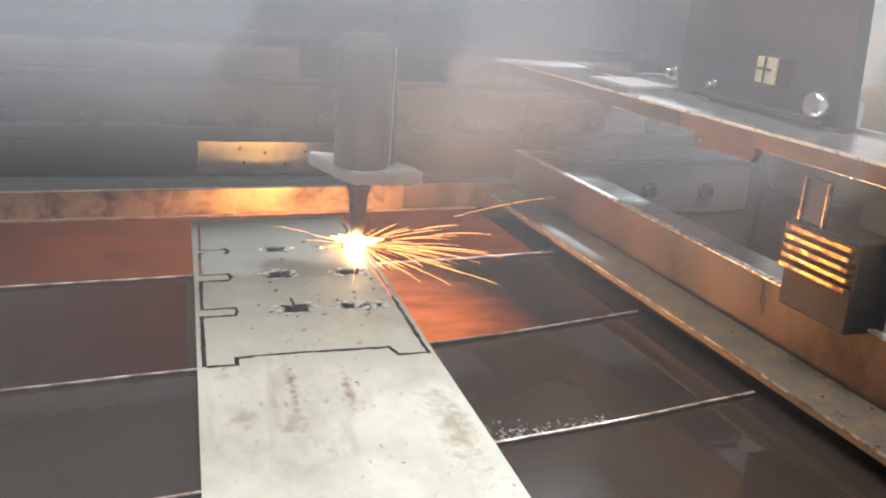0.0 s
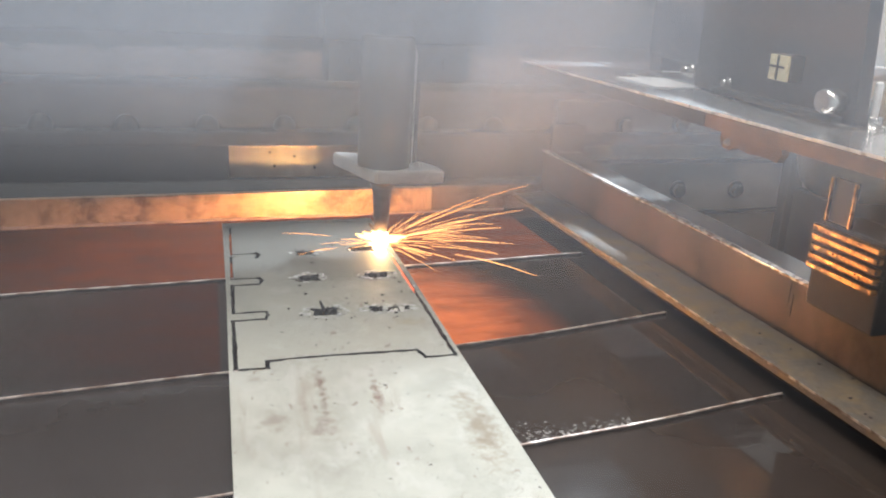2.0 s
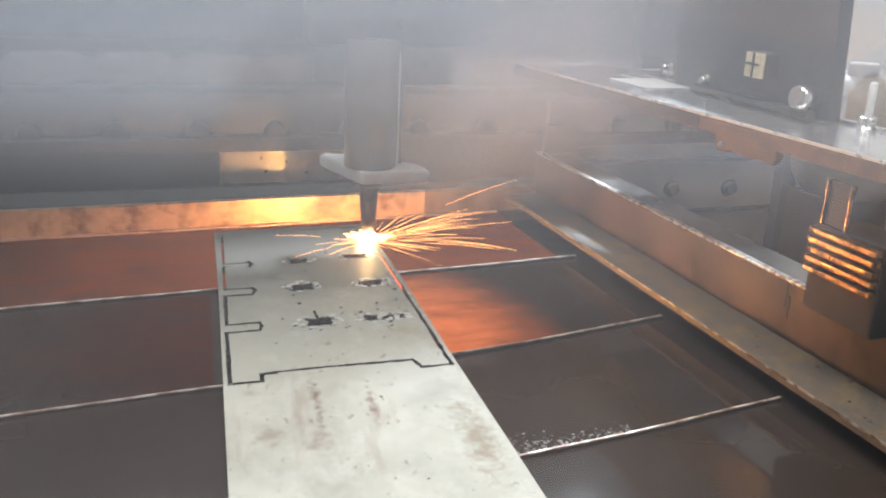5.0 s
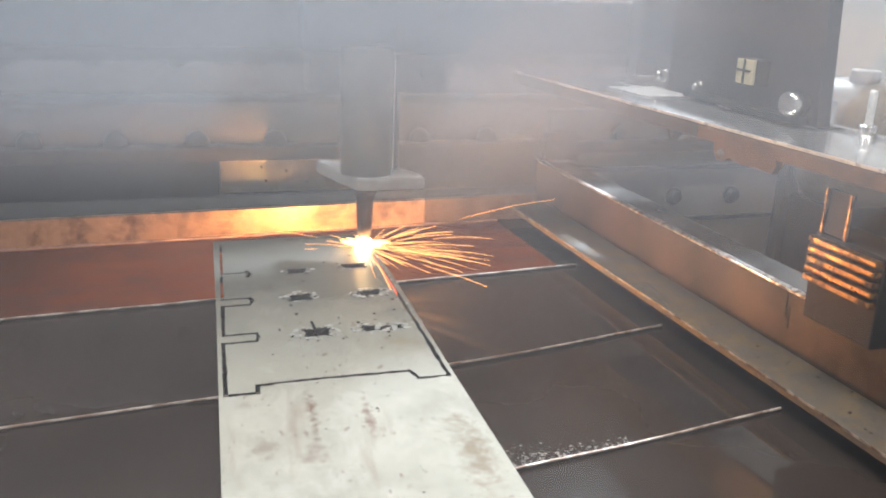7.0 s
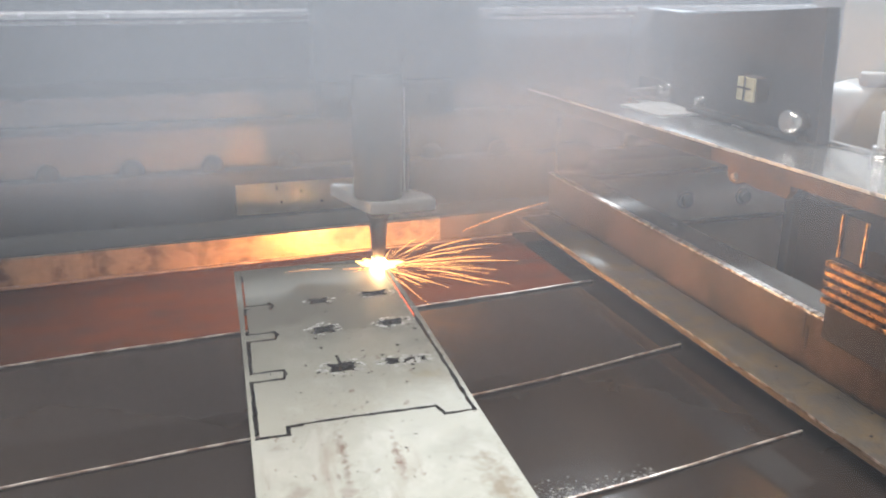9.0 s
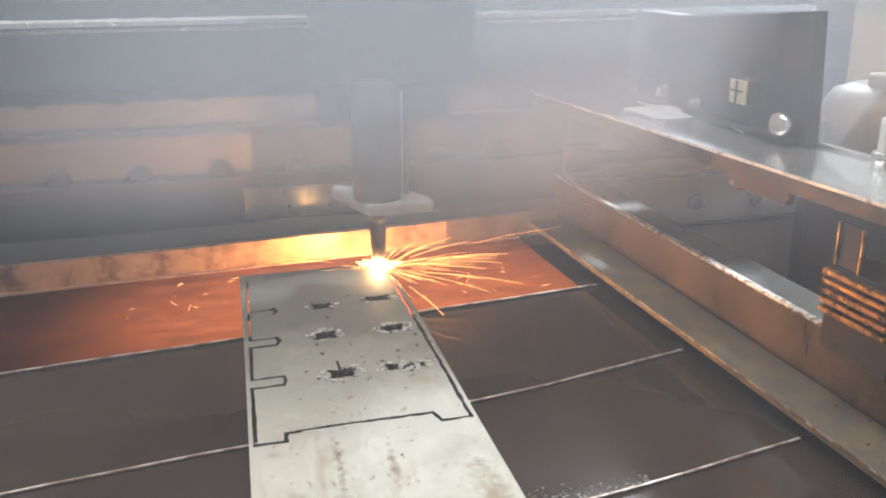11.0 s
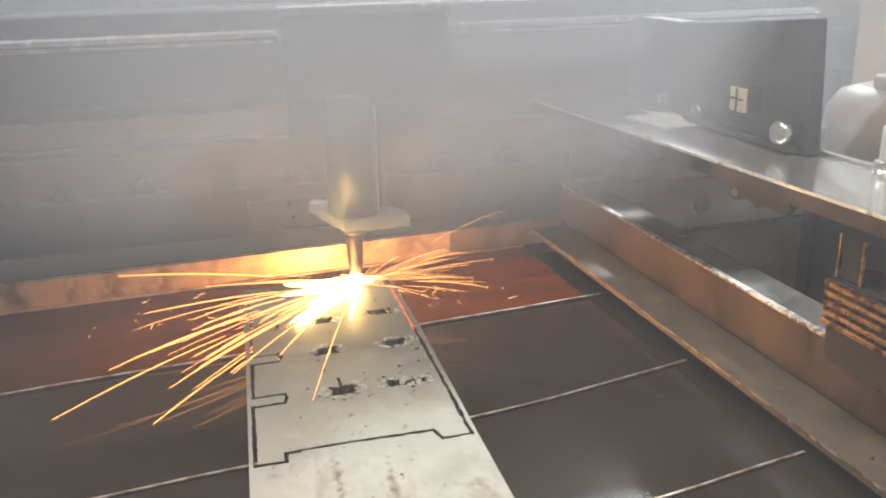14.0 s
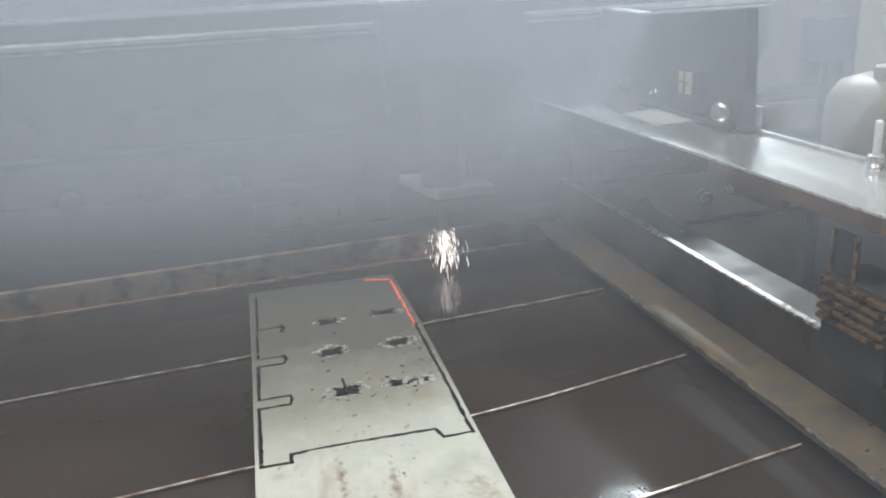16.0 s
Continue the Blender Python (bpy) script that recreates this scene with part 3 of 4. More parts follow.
# ---- cutting head: carriage, tube, bracket, nozzle ----
def cutting_head():
    h = thing("torch_carriage", "grey cutting torch on its carriage with a cast bracket", "cutting torch")
    part("carriage_plate", box((-0.057, 0.0, 0.195), (0.100, 0.030, 0.272), 0.003), GANTRY, h)
    cap = part("carriage_cap", box((-0.057, -0.006, 0.2725), (0.100, 0.034, 0.280), 0.002), CHROME, h, "bright cover plate")
    part("lower_block", box((-0.052, 0.002, 0.160), (0.078, 0.034, 0.1945), 0.003), DARK, h)
    for x, z in ((-0.03, 0.178), (0.055, 0.178), (0.03, 0.182), (0.028, 0.215)):
        part("bolt", bolt("y", (x, 0.0 if z > 0.195 else 0.002, z), 0.0055, 0.005), DARK, h)
    part("tube", lathe([(0.0235, 0.086), (0.0235, 0.20), (0.0225, 0.201)], 40), BODY, h)
    part("side_tube", lathe([(0.0085, 0.087), (0.0085, 0.19)], 20, "z", (0.026, 0.012, 0)), BODY, h)
    # beaded cable down the side
    bm = bmesh.new()
    for k in range(34):
        join(bm, lathe([(0.0006, -0.0012), (0.0012, 0), (0.0006, 0.0012)], 8, "z", (0.0225, -0.013, 0.090 + k * 0.003)))
    part("bead_cable", bm, ALU, h, "thin beaded cable")
    one = bmesh.new()
    prism(one, [(-0.013, -0.027), (0.050, -0.027), (0.050, -0.010), (0.030, 0.034), (-0.030, 0.060), (-0.036, 0.055), (-0.022, 0.0)], 0.0745, 0.086)
    bmesh.ops.bevel(one, geom=one.edges[:], offset=0.0015, segments=2, affect="EDGES")
    part("bracket", one, ALU, h, "cast aluminium clamp plate")
    part("collar", lathe([(0.0110, 0.066), (0.0110, 0.070), (0.0095, 0.071), (0.0095, 0.0745)], 28), NOZZLE, h)
    part("nozzle", lathe([(0.0030, 0.020), (0.0055, 0.022), (0.0072, 0.036), (0.0084, 0.060), (0.0098, 0.0655)], 28), NOZZLE, h, "sooty copper nozzle")
    part("screw", bolt("z", (0.030, 0.010, 0.086), 0.003, 0.006), CHROME, h)
    return h


HEAD = cutting_head()


# ---- flame, slag jet and sparks ----
FLAME = glow("flame_core", (1.0, 0.62, 0.27), 430.0)
TONGUE = glow("flame_tongue", (1.0, 0.62, 0.16), 7.0)
JET = glow("molten_jet", (1.0, 0.45, 0.15), 2300.0)
SPARK = glow("spark_streak", (1.0, 0.40, 0.11), 6.0)
HOT = glow("red_hot_edge", (1.0, 0.16, 0.06), 1.1)


def flame():
    f = tagged(part("cutting_flame", lathe([(0.002, 0.008), (0.0045, 0.006), (0.0075, 0.003), (0.0068, -0.001), (0.003, -0.003)], 20), FLAME), "white-hot cutting flame with yellow tongues at the nozzle", "flame")
    rnd = random.Random(3)
    for k in range(11):
        a = radians(rnd.choice((rnd.gauss(0, 25), rnd.gauss(180, 25), rnd.uniform(0, 360))))
        n, w = rnd.uniform(0.014, 0.027), rnd.uniform(0.002, 0.0045)
        bm = bmesh.new()
        bmesh.ops.create_icosphere(bm, subdivisions=2, radius=1)
        for v in bm.verts:
            along = (v.co.x * 0.5 + 0.5) * n
            thick = w * (1 - 0.6 * (v.co.x * 0.5 + 0.5))
            v.co = Vector((along, v.co.y * thick, v.co.z * thick * 0.8 + 0.12 * along * rnd.uniform(0.9, 1.1)))
        bmesh.ops.rotate(bm, verts=bm.verts[:], cent=(0, 0, 0), matrix=Matrix.Rotation(a, 3, "Z"))
        part("flame_tongue", bm, TONGUE, f, "yellow flame tongue" if k == 0 else "")
    return f


def jet():
    j = tagged(part("slag_jet", lathe([(0.004, -0.012), (0.007, -0.018), (0.008, -0.028), (0.003, -0.034)], 16), JET), "orange molten jet under the sheet", "molten jet")
    return j


def streak(bm, start, way, length, r, sag):
    """One tapered spark trail that bends down."""
    way = Vector(way).normalized()
    side = way.cross(Vector((0, 0, 1))).normalized()
    up = side.cross(way)
    rings = []
    for k in range(6):
        s = k / 5
        c = Vector(start) + way * length * s - Vector((0, 0, 1)) * sag * s * s
        w = r * (0.35 + 0.65 * math.sin(math.pi * min(1, s * 0.8 + 0.15)))
        rings.append([bm.verts.new(c + w * (side * math.cos(a) + up * math.sin(a))) for a in (0, 2.1, 4.2)])
    for a, b in zip(rings, rings[1:]):
        for k in range(3):
            bm.faces.new((a[k], a[(k + 1) % 3], b[(k + 1) % 3], b[k]))


def burst(n, heading, spread, rise, reach, seed, thick=1.0):
    """A fan of sparks round a heading in degrees."""
    rnd = random.Random(seed)
    bm = bmesh.new()
    for k in range(n):
        a = radians(heading + rnd.gauss(0, spread))
        e = radians(rnd.gauss(rise, 9))
        way = (math.cos(a) * math.cos(e), math.sin(a) * math.cos(e), math.sin(e))
        far = reach * rnd.uniform(0.15, 1.0)
        start = Vector(way) * (far * rnd.uniform(0.05, 0.5))
        streak(bm, start, way, far * rnd.uniform(0.25, 0.6), thick * rnd.uniform(0.00008, 0.00020), far * 0.035)
    return tagged(part("spark_burst", bm, SPARK), "fan of bright orange sparks", "sparks", "sparks round the flame", "stuff")


FLAME_THING, JET_THING = flame(), jet()
BURSTS = [burst(30, -36, 16, 2, 0.14, 1), burst(24, -8, 18, 8, 0.17, 2), burst(16, 0, 70, 34, 0.07, 3), burst(9, 168, 14, 6, 0.11, 4), burst(7, -12, 26, 12, 0.34, 9, 1.3)]
WHITE_SPARK = glow("white_spark", (1.0, 0.86, 0.80), 5.0)
SPARK_UP, SPARK_FRONT = burst(60, 128, 14, 40, 0.19, 5, 3.2), burst(80, 213, 16, -1, 0.33, 6, 3.0)


def shower():
    """White-hot drip that falls past the sheet's corner, with lumps and orange sparks round it."""
    rnd = random.Random(7)
    f = tagged(part("spark_shower", lathe([(0.0008, 0.020), (0.0030, 0.014), (0.0036, 0.002), (0.0028, -0.010), (0.0022, -0.022), (0.0006, -0.028)], 14, "z", (0.001, -0.028, 0)), DRIP), "falling white-hot drip with orange sparks", "sparks", "sparks round the flame", "stuff")
    bm = bmesh.new()
    for k in range(26):
        one = bmesh.new()
        bmesh.ops.create_icosphere(one, subdivisions=1, radius=rnd.uniform(0.0006, 0.0024))
        at = Vector((rnd.gauss(-0.009, 0.008), -0.025 + rnd.gauss(0, 0.006), rnd.uniform(-0.004, 0.018)))
        for v in one.verts:
            v.co = at + Vector((v.co.x * 1.2, v.co.y, v.co.z * 0.8)) * rnd.uniform(0.7, 1.2)
        join(bm, one)
    part("lump", bm, WHITE_SPARK, f)
    bm = bmesh.new()
    for k in range(46):
        a = rnd.uniform(0, 6.28)
        r = abs(rnd.gauss(0, 0.022))
        streak(bm, (r * math.cos(a), -0.025 + 0.6 * r * math.sin(a), rnd.uniform(-0.018, 0.018)), (math.cos(a), math.sin(a), rnd.gauss(-0.5, 0.8)), rnd.uniform(0.002, 0.010), rnd.uniform(0.0001, 0.00025), 0.0)
    part("spark", bm, SPARK, f)
    return f


def fine_shower():
    """Thin upright sparks that rain from the idle torch."""
    rnd = random.Random(17)
    bm = bmesh.new()
    for k in range(150):
        a, r = rnd.uniform(0, 6.28), abs(rnd.gauss(0, 0.011))
        streak(bm, (r * math.cos(a), -0.015 + r * math.sin(a), rnd.uniform(-0.012, 0.024)), (0.15 * math.cos(a), 0.15 * math.sin(a), -1), rnd.uniform(0.003, 0.016), rnd.uniform(0.00010, 0.00026), 0.0)
    return tagged(part("spark_rain", bm, WHITE_SPARK), "rain of fine white sparks under the torch", "sparks", "sparks round the flame", "stuff")


DRIP = glow("white_hot_drip", (1.0, 0.66, 0.42), 55.0)


def spray():
    """Glowing slag bits that skip over the water under the cut."""
    rnd = random.Random(8)
    bm = bmesh.new()
    for k in range(46):
        a = rnd.choice((rnd.gauss(-10, 25), rnd.gauss(170, 18)))
        r = rnd.uniform(0.03, 0.16) if abs(a) < 90 else rnd.uniform(0.10, 0.26)
        x, y = r * math.cos(radians(a)), min(0.075, max(-0.035, 0.5 * r * math.sin(radians(a)) + rnd.gauss(0, 0.02)))
        streak(bm, (x, y, rnd.uniform(-0.014, -0.006)), (rnd.gauss(0, 1), rnd.gauss(0, 0.6), rnd.gauss(0, 0.5)), rnd.uniform(0.002, 0.013), rnd.uniform(0.00010, 0.00024), 0.0)
    return tagged(part("slag_spray", bm, SPARK), "glowing slag bits skipping over the water", "sparks", "sparks round the flame", "stuff")




def licks(parent, heading, rise, reach, n, seed):
    """Long yellow licks of flame inside an eruption."""
    rnd = random.Random(seed)
    for k in range(n):
        bm = bmesh.new()
        bmesh.ops.create_icosphere(bm, subdivisions=2, radius=1)
        long, wide = reach * rnd.uniform(0.45, 1.0), rnd.uniform(0.004, 0.010)
        for v in bm.verts:
            s = v.co.x * 0.5 + 0.5
            thick = wide * (1 - 0.75 * s) * (0.8 + 0.5 * noise.noise(Vector((s * 6, k, seed))))
            v.co = Vector((s * long, v.co.y * thick, v.co.z * thick))
        turn = Matrix.Rotation(radians(heading + rnd.gauss(0, 11)), 3, "Z") @ Matrix.Rotation(-radians(rise + rnd.gauss(0, 6)), 3, "Y")
        bmesh.ops.rotate(bm, verts=bm.verts[:], cent=(0, 0, 0), matrix=turn)
        part("flame_lick", bm, LICK, parent)


LICK = glow("flame_lick", (1.0, 0.68, 0.25), 40.0)
licks(SPARK_UP, 128, 40, 0.12, 7, 21)
licks(SPARK_FRONT, 214, 1, 0.12, 12, 22)


def star_sparks():
    """Sparks that split into small stars in the air beside the torch, and one long streak; origin at the torch."""
    rnd = random.Random(31)
    bm = bmesh.new()
    for x, y, z, reach in ((-0.102, 0.058, 0.097, 0.042), (-0.075, 0.058, 0.150, 0.022), (-0.166, 0.058, 0.036, 0.028), (-0.045, 0.058, 0.013, 0.024), (-0.03, 0.03, 0.02, 0.034), (0.03, 0.0, 0.01, 0.020)):
        for k in range(11):
            a, e = rnd.uniform(0, 6.28), rnd.uniform(-1.3, 1.3)
            way = (math.cos(a) * math.cos(e), math.sin(a) * math.cos(e), math.sin(e))
            streak(bm, (x, y, z), way, reach * rnd.uniform(0.3, 1.0), rnd.uniform(0.00025, 0.0006), 0.0)
    streak(bm, (-0.062, 0.058, 0.138), (0.4, 0, -0.9), 0.038, 0.0008, 0.0)
    streak(bm, (0.0187, -0.2571, 0.0505), (0.751, 0, -0.66), 0.1022, 0.0005, 0.0)
    return tagged(part("spark_stars", bm, SPARK), "small bursting star sparks beside the torch", "sparks", "sparks round the flame", "stuff")


STARS = star_sparks()
SHOWER, SPRAY, RAIN = shower(), spray(), fine_shower()


def glow_sheet(corners, centre, reach, strength, seed):
    """Added glowing sheet, orange light on the water between two slats: patchy, strongest under the jet, open water
    between.
    """
    m = bpy.data.materials.new("water_glow")
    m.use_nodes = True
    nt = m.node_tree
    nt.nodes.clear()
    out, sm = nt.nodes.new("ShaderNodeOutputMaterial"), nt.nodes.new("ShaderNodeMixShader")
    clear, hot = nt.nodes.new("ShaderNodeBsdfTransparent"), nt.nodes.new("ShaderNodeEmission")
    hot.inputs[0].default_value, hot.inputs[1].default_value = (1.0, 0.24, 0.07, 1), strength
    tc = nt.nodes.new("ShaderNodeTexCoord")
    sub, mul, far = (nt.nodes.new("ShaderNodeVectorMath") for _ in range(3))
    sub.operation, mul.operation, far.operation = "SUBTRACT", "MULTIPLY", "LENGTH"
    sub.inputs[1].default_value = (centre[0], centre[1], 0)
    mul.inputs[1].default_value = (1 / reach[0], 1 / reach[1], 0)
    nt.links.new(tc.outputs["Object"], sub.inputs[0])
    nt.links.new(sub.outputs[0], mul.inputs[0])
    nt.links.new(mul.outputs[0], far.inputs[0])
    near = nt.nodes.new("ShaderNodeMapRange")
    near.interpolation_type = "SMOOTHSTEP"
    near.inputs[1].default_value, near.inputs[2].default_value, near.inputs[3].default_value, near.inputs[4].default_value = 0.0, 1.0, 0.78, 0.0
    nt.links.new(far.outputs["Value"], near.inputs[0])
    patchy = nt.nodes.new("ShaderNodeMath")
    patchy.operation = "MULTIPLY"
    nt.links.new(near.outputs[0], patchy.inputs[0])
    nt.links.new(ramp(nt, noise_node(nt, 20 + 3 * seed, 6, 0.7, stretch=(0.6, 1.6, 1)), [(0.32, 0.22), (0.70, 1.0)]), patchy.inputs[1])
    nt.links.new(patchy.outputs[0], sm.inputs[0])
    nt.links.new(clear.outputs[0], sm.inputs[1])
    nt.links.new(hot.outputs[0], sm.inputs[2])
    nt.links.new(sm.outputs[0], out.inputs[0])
    bm = bmesh.new()
    for piece in corners:
        prism(bm, piece, -0.0003, 0.0)
    return tagged(part("glow_sheet", bm, m), "added glowing sheet for the orange light on the dark water", "slag", "slag on the water")


GLOW_NEAR = [glow_sheet([[(-0.30, 0.008), (-0.008, 0.024), (0.004, 0.205), (-0.30, 0.181)]], (0.06, 0.12), (0.24, 0.22), 0.09, 1),
             glow_sheet([[(0.120, 0.034), (0.26, 0.056), (0.352, 0.071), (0.352, 0.235), (0.120, 0.214)]], (0.160, 0.085), (0.125, 0.20), 1.0, 3)]
GLOW_FAR = glow_sheet([[(-0.40, 0.182), (0.0, 0.213), (0.352, 0.243), (0.352, 0.416), (0.0, 0.400), (-0.40, 0.376)]], (0.15, 0.28), (0.46, 0.28), 0.30, 2)
GLOW_LATE = glow_sheet([[(-0.40, 0.182), (0.0, 0.213), (0.352, 0.243), (0.352, 0.416), (0.0, 0.400), (-0.40, 0.376)]], (0.14, 0.27), (0.33, 0.25), 1.5, 4)
HOT_END = tagged(part("hot_kerf", box((0.0, -0.0009, -0.0030), (0.026, 0.0011, 0.0005)), HOT), "red-hot metal glowing along the fresh cut", "hot metal")
HOT_THING = tagged(part("hot_kerf", box((-0.0011, -0.105, -0.0045), (0.0011, 0.0, -0.0001)), HOT), "red-hot metal glowing along the fresh cut", "hot metal")


# ---- small things beside the rail ----
def finned_box():
    f = thing("finned_box", "small finned box hung from the rail shelf, coppery where flame light falls", "finned box")
    part("body", box((0.394, -0.125, 0.0484), (0.430, -0.060, 0.111), 0.002), DARK, f)
    # copper colour put on the ridges and strap edges that flame light catches
    for k in range(5):
        part("fin", box((0.388, -0.124, 0.077 + k * 0.0068), (0.3938, -0.061, 0.081 + k * 0.0068), 0.001), LIT_COPPER, f)
    part("strap", box((0.395, -0.088, 0.1112), (0.398, -0.066, 0.142), 0.0005), DARK, f)
    part("strap_edge", box((0.3925, -0.0895, 0.1112), (0.3948, -0.0875, 0.142), 0.0005), LIT_COPPER, f)
    part("strap_edge", box((0.3925, -0.067, 0.1112), (0.3948, -0.065, 0.142), 0.0005), LIT_COPPER, f)
    return f


finned_box()


def reservoir():
    r = thing("reservoir", "tan plastic reservoir can with a short neck", "plastic can")
    part("can", lathe([(0.050, 0.018), (0.064, 0.033), (0.071, 0.063), (0.073, 0.108), (0.070, 0.138), (0.058, 0.156), (0.035, 0.164)], 36, "z", (0.788, 0.34, 0)), CAN, r)
    part("neck", lathe([(0.017, 0.1585), (0.017, 0.176), (0.0155, 0.178)], 24, "z", (0.770, 0.325, 0)), CAN, r)
    part("stand", box((0.735, 0.30, -0.95), (0.825, 0.38, 0.0178), 0.003), DARK, r)


def louvred_cover():
    c = thing("louvred_cover", "cream sheet-metal cover with louvre slots", "machine cover")
    part("shell", box((0.86, 0.27, -0.95), (1.11, 0.50, 0.30), 0.012), CREAM, c)
    for k in range(8):
        part("louvre", box((0.866 + 0.004 * k, 0.2655, 0.196 + 0.0085 * k), (0.96, 0.2695, 0.199 + 0.0085 * k), 0.001), DARK, c)


def wall_cabinet():
    c = thing("wall_cabinet", "pale cream cabinet behind the machine", "cabinet")
    part("body", box((1.135, 0.80, 0.172), (1.55, 1.05, 0.75), 0.004), CREAM, c)
    part("plinth", box((1.16, 0.82, -0.95), (1.52, 1.03, 0.1715), 0.004), DARK, c)


def switch_box():
    b = thing("switch_box", "dark grey box on a post behind the can", "switch box")
    part("box", box((0.818, 0.51, 0.155), (0.888, 0.56, 0.214), 0.006), GANTRY, b)
    part("post", box((0.84, 0.52, -0.95), (0.866, 0.5395, 0.1545), 0.002), DARK, b)


def back_screen():
    tagged(part("partition", box((-3.0, 1.60, -0.95), (3.5, 1.63, 0.26), 0.003), GANTRY), "blue-grey partition panel behind the machine", "partition", kind="structure")


reservoir()
louvred_cover()
wall_cabinet()
switch_box()
back_screen()


def guard_pin():
    g = thing("guard_pin", "short steel pin and nut standing on the rail shelf", "pin")
    part("pin", lathe([(0.003, 0.165), (0.003, 0.198), (0.002, 0.2)], 14, "z", (0.468, -0.012, 0)), ALU, g)
    part("nut", lathe([(0.007, 0.1652), (0.007, 0.174), (0.006, 0.1745)], 6, "z", (0.468, -0.012, 0)), CHROME, g)


guard_pin()


def foam():
    """Froth of small bubbles that lies on the water beside a slat."""
    rnd = random.Random(9)
    bm = bmesh.new()
    for k in range(420):
        x = 0.150 + 0.095 * rnd.random() ** 1.5
        line = -0.128 + 0.075 * x + 0.13 * x * x
        y = line + 0.002 + abs(rnd.gauss(0, 0.009)) * (1.25 - (x - 0.15) * 8)
        r = (0.00025 + 0.0008 * rnd.random() ** 2) * (1.0 if y - line < 0.03 else 0.7)
        one = bmesh.new()
        bmesh.ops.create_icosphere(one, subdivisions=1, radius=r)
        for v in one.verts:
            v.co = Vector((v.co.x * 1.3 + x, v.co.y + y, v.co.z * 0.35 - 0.0126))
        for f in one.faces:
            f.smooth = True
        join(bm, one)
    tagged(part("froth", bm, FROTH), "froth of small bubbles on the dark water", "froth", kind="stuff")


FROTH = surface("wet_froth", (0.42, 0.40, 0.38), (0.24, 0.22, 0.21), 0.0, 0.15, 60, 400)
foam()


# ---- smoke: thin drifting veils ----
def veil_material(name, density, seed, width, fade):
    m = bpy.data.materials.new(name)
    m.use_nodes = True
    nt = m.node_tree
    nt.nodes.clear()
    out = nt.nodes.new("ShaderNodeOutputMaterial")
    clear = nt.nodes.new("ShaderNodeBsdfTransparent")
    dif, tr = nt.nodes.new("ShaderNodeBsdfDiffuse"), nt.nodes.new("ShaderNodeBsdfTranslucent")
    for s in (dif, tr):
        s.inputs[0].default_value = (0.85, 0.875, 0.955, 1)
    both, sm = nt.nodes.new("ShaderNodeMixShader"), nt.nodes.new("ShaderNodeMixShader")
    nt.links.new(dif.outputs[0], both.inputs[1])
    nt.links.new(tr.outputs[0], both.inputs[2])
    tc = nt.nodes.new("ShaderNodeTexCoord")
    n = nt.nodes.new("ShaderNodeTexNoise")
    n.inputs["Scale"].default_value, n.inputs["Detail"].default_value, n.inputs["Roughness"].default_value = 3.2, 4, 0.5
    mp = nt.nodes.new("ShaderNodeMapping")
    mp.inputs["Location"].default_value = (seed * 3.1, seed * 1.7, 0)
    nt.links.new(tc.outputs["Object"], mp.inputs[0])
    nt.links.new(mp.outputs[0], n.inputs["Vector"])
    cloud = ramp(nt, n.outputs["Fac"], [(0.25, 0.72), (0.75, 1.0)])
    sep = nt.nodes.new("ShaderNodeSeparateXYZ")
    nt.links.new(tc.outputs["Object"], sep.inputs[0])
    def soften(sock, x0, x1, y1):
        f = nt.nodes.new("ShaderNodeMapRange")
        f.interpolation_type = "SMOOTHSTEP"
        f.inputs[1].default_value, f.inputs[2].default_value, f.inputs[3].default_value, f.inputs[4].default_value = x0, x1, 0.0, y1
        nt.links.new(sock, f.inputs[0])
        return f.outputs[0]

    def times(p, q):
        mul = nt.nodes.new("ShaderNodeMath")
        mul.operation = "MULTIPLY"
        nt.links.new(p, mul.inputs[0])
        nt.links.new(q, mul.inputs[1])
        return mul.outputs[0]

    side = nt.nodes.new("ShaderNodeMath")
    side.operation = "ABSOLUTE"
    nt.links.new(sep.outputs["X"], side.inputs[0])
    thin = times(times(cloud, soften(sep.outputs["Z"], 0.0, fade, density)), soften(side.outputs[0], width / 2, width / 2 - 0.28, 1.0))
    nt.links.new(thin, sm.inputs[0])
    nt.links.new(clear.outputs[0], sm.inputs[1])
    nt.links.new(both.outputs[0], sm.inputs[2])
    nt.links.new(sm.outputs[0], out.inputs[0])
    return m


def veil(density, seed, w, h, fade=0.22):
    """A gently waved upright veil of smoke, its foot at the origin."""
    bm = bmesh.new()
    nx, nz = 24, 10
    g = [[bm.verts.new((w * (i / nx - 0.5), 0.006 * noise.noise(Vector((i * 0.3, j * 0.3, seed))), h * j / nz)) for i in range(nx + 1)] for j in range(nz + 1)]
    for j in range(nz):
        for i in range(nx):
            f = bm.faces.new((g[j][i], g[j][i + 1], g[j + 1][i + 1], g[j + 1][i]))
            f.smooth = True
    return tagged(part("smoke_veil", bm, veil_material("smoke", density, seed, w, fade)), "thin drifting veil of grey cutting smoke", "smoke", "smoke over the table", "stuff")


